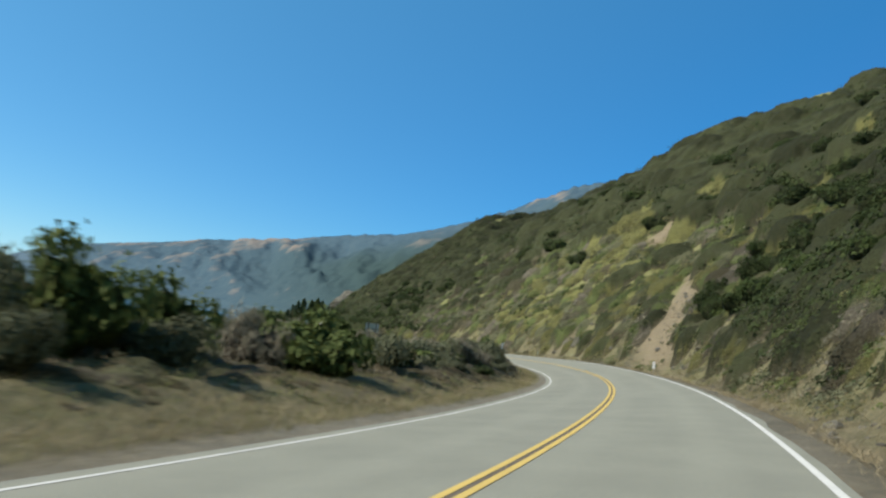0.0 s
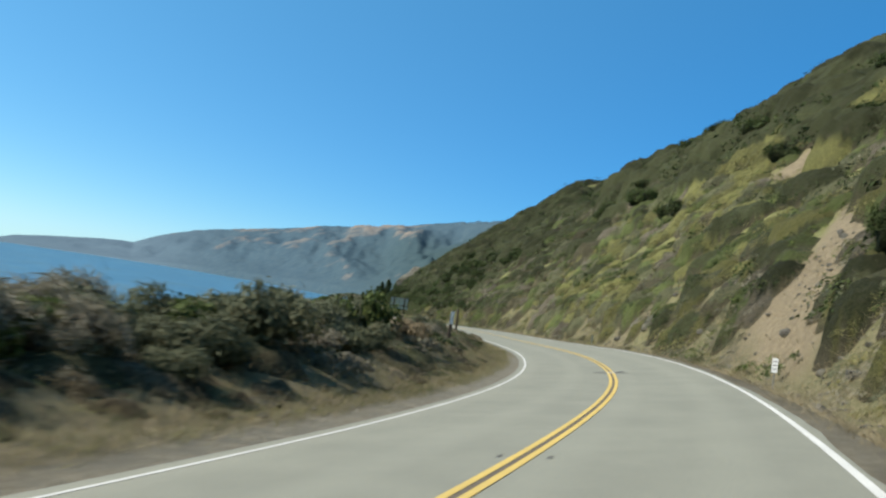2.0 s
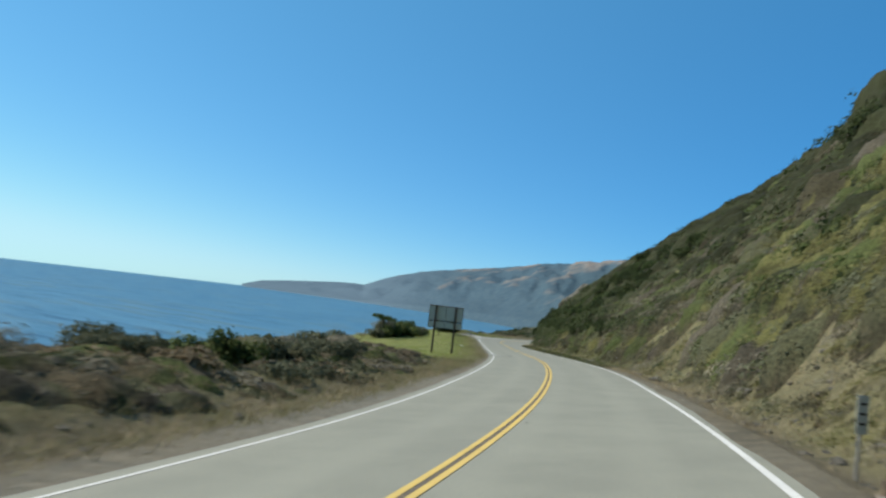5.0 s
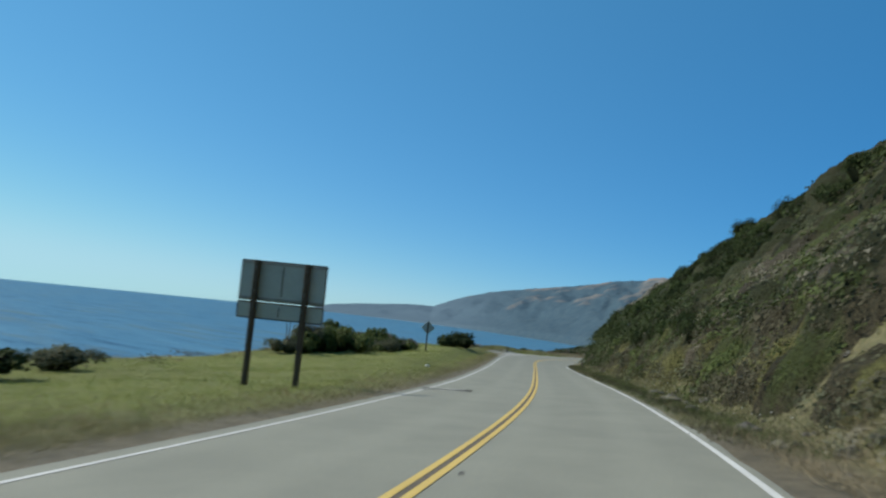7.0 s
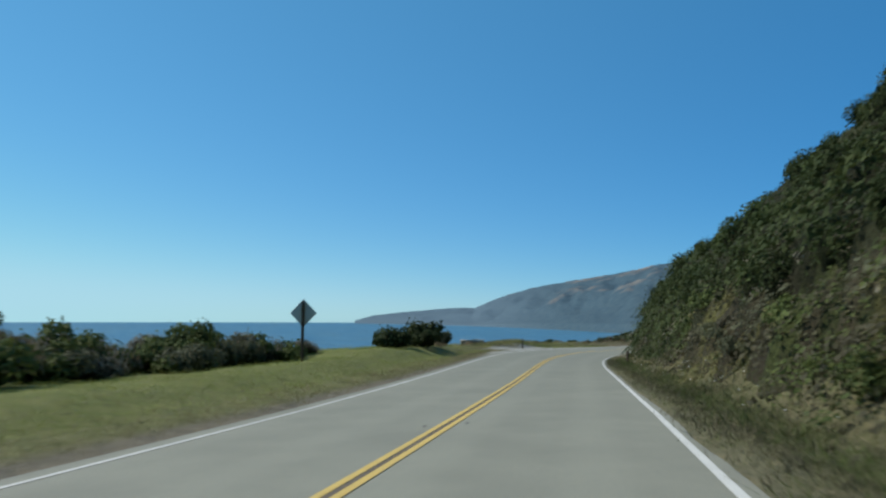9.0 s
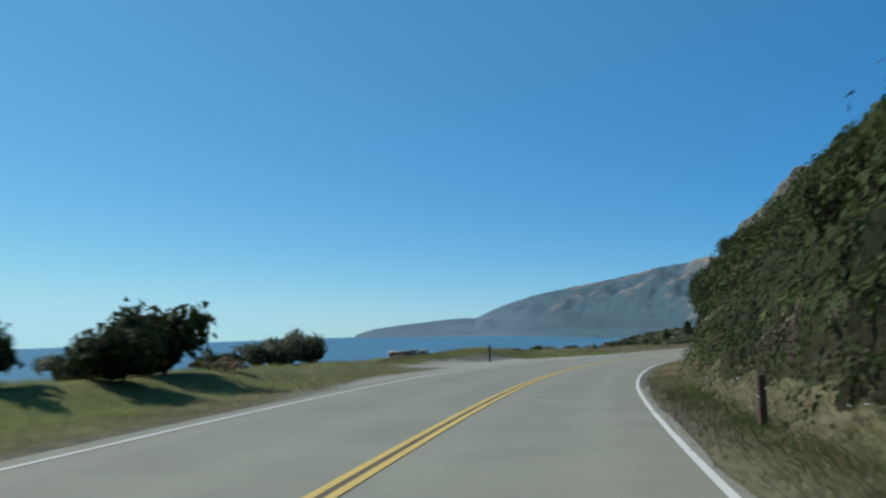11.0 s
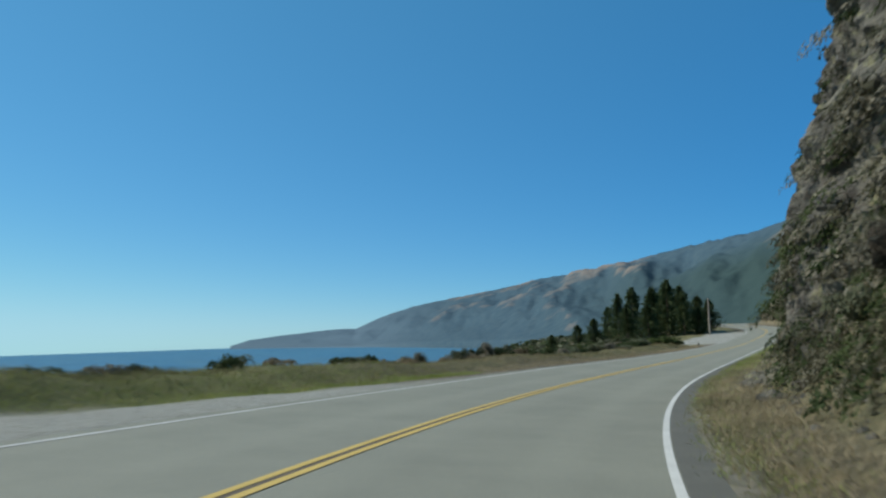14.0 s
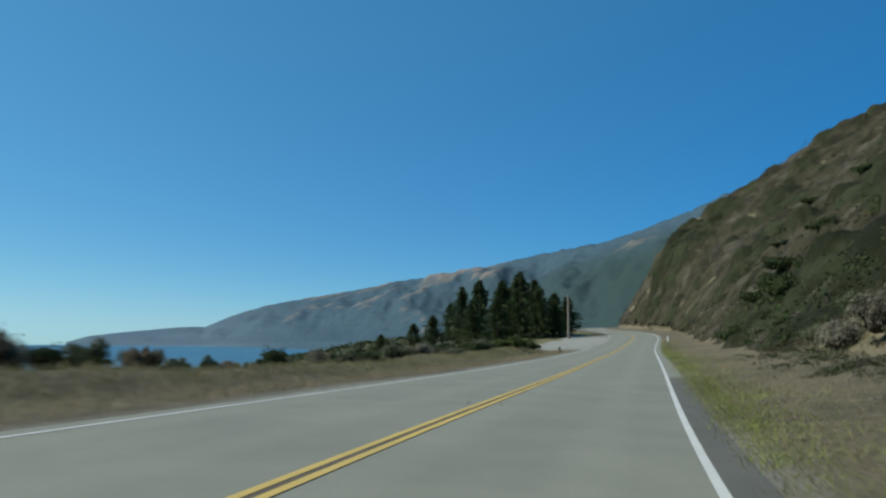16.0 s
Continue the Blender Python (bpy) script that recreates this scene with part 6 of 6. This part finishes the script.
def paddle_marker(s, u, tall, rows, label, wide=0.2, turn=-22, mat=None):
    """A small white plate with printed rows, on a short post; it faces the traffic."""
    m = stand(s, u, turn)
    mark = thing("roadside_marker", m, label, "marker", "roadside markers")
    round_part("post", mark, STEEL, (0, 0.012, -0.25), (0, 0.012, tall), 0.025, 0.025, 8)
    plate = box_part("plate", mark, mat or WHITE, -wide / 2, wide / 2, -0.02, -0.008, tall - 0.5, tall + 0.02, edge=0.003)
    for k in range(rows):
        z = tall - 0.08 - k * 0.4 / max(rows, 1)
        box_part("printed_bar", plate, BLACK, -wide * 0.3, wide * 0.3, -0.0245, -0.0205, z - 0.035, z, edge=0.001)


def timber_post(s, u, tall, lean, label, wide=0.13, head=None, mat=None):
    m = stand(s, u) @ pose(0, 0, 0, lean[0], lean[1], 12)
    post = thing("timber_post", m, label, "post", "posts on the sea side")
    box_part("shaft", post, mat or WOOD, -wide / 2, wide / 2, -wide / 2, wide / 2, -0.4, tall, edge=0.015)
    if head:
        box_part("reflector", post, WHITE, -wide * 0.52, wide * 0.52, -wide / 2 - 0.008, -wide / 2 - 0.002, tall - head, tall - 0.04, edge=0.002, label="white reflective sheet")
    return post


def utility_pole():
    m = stand(397, -9.2)
    pole = thing("utility_pole", m, "bare silvered wooden pole standing at the turnout", "pole")
    round_part("shaft", pole, POLE_WOOD, (0, 0, -0.5), (0.05, 0.02, 6.4), 0.17, 0.12, 14)
    round_part("cap", pole, STEEL, (0.05, 0.02, 6.38), (0.05, 0.02, 6.44), 0.13, 0.125, 14)


def survey_cross(s, u, turn, size, tar=0.24, bar=0.5):
    """A painted survey target on a dark tar patch."""
    p = plan(s, u)
    z = float(along(CENTRE[:, 2], s)) + float(along(FALL, s)) * u
    tilt = math.degrees(math.atan(float(along(FALL, s))))
    grade = math.degrees(math.atan(float(along(np.gradient(CENTRE[:, 2]), s))))
    m = pose(float(p[0]), float(p[1]), z, 0, 0, road_angle(s)) @ pose(0, 0, 0, grade, -tilt, turn)
    mark = tagged(new("survey_mark"), "faded white survey cross on a dark tar patch in the road", "road marking")
    mark.matrix_world = m
    tagged(mark, group="survey marks on the road")
    for k, a in enumerate((30, 150)):
        for mat, wide, long, lift, name in ((TAR, tar, size, 0.0115 + 0.001 * k, "tar_strip"), (WHITE_LINE, 0.07, size * bar, 0.0145 + 0.001 * k, "painted_bar")):
            bm = bmesh.new()
            block(bm, -long, long, -wide / 2, wide / 2, lift - 0.006, lift, 0.0015)
            bmesh.ops.rotate(bm, cent=(0, 0, 0), matrix=Matrix.Rotation(radians(a), 3, 'Z'), verts=bm.verts)
            part(name, bm, mat, mark)


def tar_smudges():
    """Worn dark blots beside the centre line, where markers once stood."""
    r = np.random.default_rng(44)
    for s, u in ((21.5, 0.3), (29.5, 0.32), (37.5, 0.32), (37.5, -0.25), (53, 0.3), (53, -0.27), (69, 0.3), (85, 0.3), (85, -0.27), (101, 0.3), (117, -0.27), (133, 0.3), (172.5, -0.28), (173, 0.3), (188, 0.3), (226, -0.27), (228, -0.27), (244, 0.3), (272.5, -0.32), (272.5, 0.28), (288, -0.3), (288, 0.28)):
        bm = bmesh.new()
        ring = []
        for k in range(11):
            a, q = k * 2 * math.pi / 11, r.uniform(0.6, 1.2)
            sv, uv = s + 0.12 * q * math.sin(a), u + 0.035 * q * math.cos(a)
            c = plan(sv, uv)
            ring.append(bm.verts.new((float(c[0]), float(c[1]), float(along(CENTRE[:, 2], sv)) + float(along(FALL, sv)) * uv + 0.0045)))
        bm.faces.new(ring)
        blot = part("tar_smudge", bm, TAR)
        tagged(blot, "small worn dark tar blot beside the yellow centre line", "road marking", "tar blots along the centre line")


def foot_flowers():
    """Small white flower heads among the weeds below the trees."""
    r = np.random.default_rng(61)
    n = 170
    s = r.uniform(140, 214, n)
    u = along(WIDE_R, s) + 1.2 + r.exponential(1.1, n)
    v, f = core_shape(1)
    at = surface(s, u) + np.stack([0 * s, 0 * s, r.uniform(0.15, 0.6, n)], 1)
    verts = v[None] * r.uniform(0.008, 0.02, (n, 1, 1)) * np.array([1.2, 1.2, 0.6]) + at[:, None, :]
    faces = (f[None] + (np.arange(n) * len(v))[:, None, None]).reshape(-1, 3)
    tagged(new("flowers", mesh_from("flowers", verts.reshape(-1, 3), faces, WHITE, False)), "tiny white flower heads among the weeds below the slope", "flowers", kind="stuff")


def fallen_branch():
    """A bleached forked branch lying in the dead grass below the trees."""
    root = thing("branch", Matrix.LocRotScale(spot(239.6, 5.75, 0.05), Euler((0, 0, math.radians(road_angle(239.6)))), (1, 1, 1)), "bleached forked dead branch lying in dry grass", "branch")
    for name, ends in (("stem", ((0.12, -0.25, 0.0), (-0.05, 0.05, 0.13), (-0.14, 0.2, 0.42))), ("fork", ((-0.05, 0.05, 0.13), (-0.3, 0.1, 0.2), (-0.5, 0.22, 0.17)))):
        bm = bmesh.new()
        limb(bm, Vector(ends[0]), Vector(ends[1]), 0.028, 0.02)
        limb(bm, Vector(ends[1]), Vector(ends[2]), 0.02, 0.008)
        part(name, bm, POLE_WOOD, root)


def rock_outcrop():
    """Pale lichened rock that breaks through the foot of the slope."""
    s, h = np.meshgrid(np.arange(85, 99.1, 0.22), np.linspace(-0.3, 1, 26), indexing="ij")
    tall = 1.25 * np.clip(1 - np.abs((s - 93) / 6.2) ** 1.6, 0, 1) * (0.7 + 0.5 * fractal(s / 1.2, s * 0, 201, 3))
    rise = h * tall
    u = 8.0 + 0.6 * rise + 1.0 * np.abs(fractal(s / 1.3, rise / 1.0, 211, 4)) - 0.3 - 0.5 * np.clip(1 - np.abs((s - 92) / 7), 0, 1) + 1.4 * ramp(np.abs(s - 92), 4.5, 7)
    p = plan(s, u)
    z = along(CENTRE[:, 2], s) + land(s, u * 0 + 7.6, False) + rise + 0.12 * fractal(s / 0.5, rise / 0.5, 221, 2)
    me = mesh_from("rock_outcrop", np.concatenate([p.reshape(-1, 2), z.reshape(-1, 1)], 1), grid_faces(*s.shape)[:, ::-1], ROCK, False)
    tagged(new("rock_outcrop", me), "pale lichened rock breaking through the foot of the slope", "rock", kind="structure")


def culvert_rail():
    """Two weathered boards at a culvert below the marker."""
    m = stand(95.6, 5.25, 4)
    rail = thing("culvert_headwall", m, "weathered timber culvert headwall beside the ditch", "culvert")
    box_part("board", rail, POLE_WOOD, -0.7, 1.15, -0.06, 0.06, 0.02, 0.14, edge=0.015)
    box_part("board", rail, WOOD, -0.66, 1.1, -0.05, 0.05, -0.4, 0.0, edge=0.015)
    box_part("end_post", rail, WOOD, -0.6, -0.47, 0.06, 0.18, -0.4, 0.3, edge=0.012)


def parapet():
    """A short dry-stone wall end above the turnout: two rows of rough stones and a coping."""
    r = np.random.default_rng(4)
    m = stand(246, -12.4, 32, -0.3)
    wall = thing("stone_parapet", m, "short rough stone parapet wall above the sea", "wall")
    box_part("wall_core", wall, MORTAR, -1.2, 1.2, -0.18, 0.18, -1.2, 0.62, edge=0.03)
    meshes = []
    for k in range(5):
        bm = bmesh.new()
        block(bm, -0.24, 0.24, -0.24, 0.24, -0.15, 0.15, 0.05)
        for v in bm.verts:
            v.co += Vector(r.normal(0, 0.05, 3))
        me = bpy.data.meshes.new("stone")
        bm.to_mesh(me)
        bm.free()
        me.materials.append(DARK_STONE)
        meshes.append(me)
    for row in range(-2, 3):
        for k in range(5):
            for side in (-0.06, 0.06):
                ob = new("stone", meshes[(row + k + 5) % 5])
                ob.parent = wall
                ob.matrix_basis = Matrix.LocRotScale((-1.05 + 0.49 * k + 0.2 * (row % 2), side, -0.05 + row * 0.27), Euler(tuple(r.normal(0, 0.13, 3))), tuple(np.array((1.0, 0.75, 0.95)) * r.uniform(0.85, 1.2, 3)))
    for k in range(4):
        bm = bmesh.new()
        block(bm, -0.33, 0.33, -0.3, 0.3, -0.05, 0.05, 0.025)
        for v in bm.verts:
            v.co += Vector(r.normal(0, 0.03, 3))
        cope = part("coping_stone", bm, STONE, wall, "pale coping stone")
        cope.matrix_basis = pose(-0.95 + 0.65 * k, 0, 0.70 + r.normal(0, 0.05), r.normal(0, 6), r.normal(0, 9), r.normal(0, 12))


def litter():
    """A crumpled pale scrap on the grass."""
    r = np.random.default_rng(12)
    bm = bmesh.new()
    bmesh.ops.create_icosphere(bm, subdivisions=2, radius=0.1)
    for v in bm.verts:
        v.co = Vector((v.co.x * 1.5, v.co.y, v.co.z * 0.7)) * r.uniform(0.7, 1.25)
    me = bpy.data.meshes.new("paper_scrap")
    bm.to_mesh(me)
    bm.free()
    me.materials.append(WHITE)
    ob = new("paper_scrap", me)
    ob.matrix_world = stand(170, -5.9, 20, 0.05)
    tagged(ob, "crumpled white paper scrap lying on the green grass", "litter")


def loose_rocks():
    """Stones fallen from the cut, along the foot of the slope and on the bare slide."""
    r = np.random.default_rng(15)
    v, f = core_shape(1)
    n = 1720
    s = np.concatenate([r.uniform(-5, 160, 700), r.uniform(56, 84, 300), r.uniform(250, 276, 250), r.uniform(20, 125, 250), r.uniform(5, 160, 220)])
    u = np.concatenate([along(WIDE_R, s[:700]) + 1.4 + r.exponential(1.8, 700), 8 + r.uniform(0, 16, 300), 5.2 + r.exponential(1.2, 250), -along(WIDE_L, s[1250:1500]) - 1.2 - r.exponential(1.0, 250), along(WIDE_R, s[1500:]) + table(HILL, 1, s[1500:]) + 0.8 + r.exponential(1.6, 220)])
    s[700:1000] = 66 + (u[700:1000] - 8) * 0.9 + r.normal(0, 2.6, 300)
    at_ground = surface(s, u)
    size = r.uniform(0.04, 0.13, n) * np.where(r.uniform(0, 1, n) < 0.12, 2.6, 1.0)
    size[1250:1500] = r.uniform(0.03, 0.1, 250)
    size[1500:] = r.uniform(0.05, 0.14, 220)
    verts = v[None] * r.uniform(0.7, 1.25, (n, len(v), 1)) * size[:, None, None] * np.array([1.2, 1.0, 0.75]) + at_ground[:, None, :]
    faces = (f[None] + (np.arange(n) * len(v))[:, None, None]).reshape(-1, 3)
    tagged(new("loose_rocks", mesh_from("loose_rocks", verts.reshape(-1, 3), faces, ROCK, False)), "scattered tan stones fallen along the foot of the slope", "rocks", kind="stuff")


guide_sign()
diamond_sign()
paddle_marker(60, 5.75, 1.1, 3, "small white roadside marker plate on a steel post")
# grey sheet instead of white paints the shade on this plate
paddle_marker(98, 5.0, 1.15, 3, "roadside marker plate with its shade painted as grey, on a dark post", 0.18, 24, ALUMINIUM)
paddle_marker(366, 4.6, 0.9, 1, "small white marker plate at the far bend", 0.16)
timber_post(62.5, -6.5, 1.42, (0, 2), "white-faced marker post on the bank", 0.13, 0.55)
timber_post(64.5, -8.0, 0.8, (6, -14), "short leaning dark wooden stake on the bank", 0.09)
timber_post(90, -6.9, 1.85, (0, 1), "tall dark weathered wooden post on the bank", 0.14)
timber_post(206.5, 4.5, 0.75, (0, 0), "short dark wooden post at the inside of the bend", 0.12)
timber_post(248, -7.5, 1.12, (0, 0), "tall dark wooden post at the turnout edge", 0.11)
timber_post(346, -4.6, 0.5, (0, 0), "short wooden post at the far turnout", 0.13)
utility_pole()
survey_cross(60, 0.05, 15, 0.66, 0.15, 0.3)
survey_cross(150.6, -2.6, 4, 0.85, 0.3, 0.8)
survey_cross(245.2, -3.7, 5, 1.0, 0.13, 0.9)
tar_smudges()
foot_flowers()
fallen_branch()
rock_outcrop()
culvert_rail()
parapet()
litter()
loose_rocks()
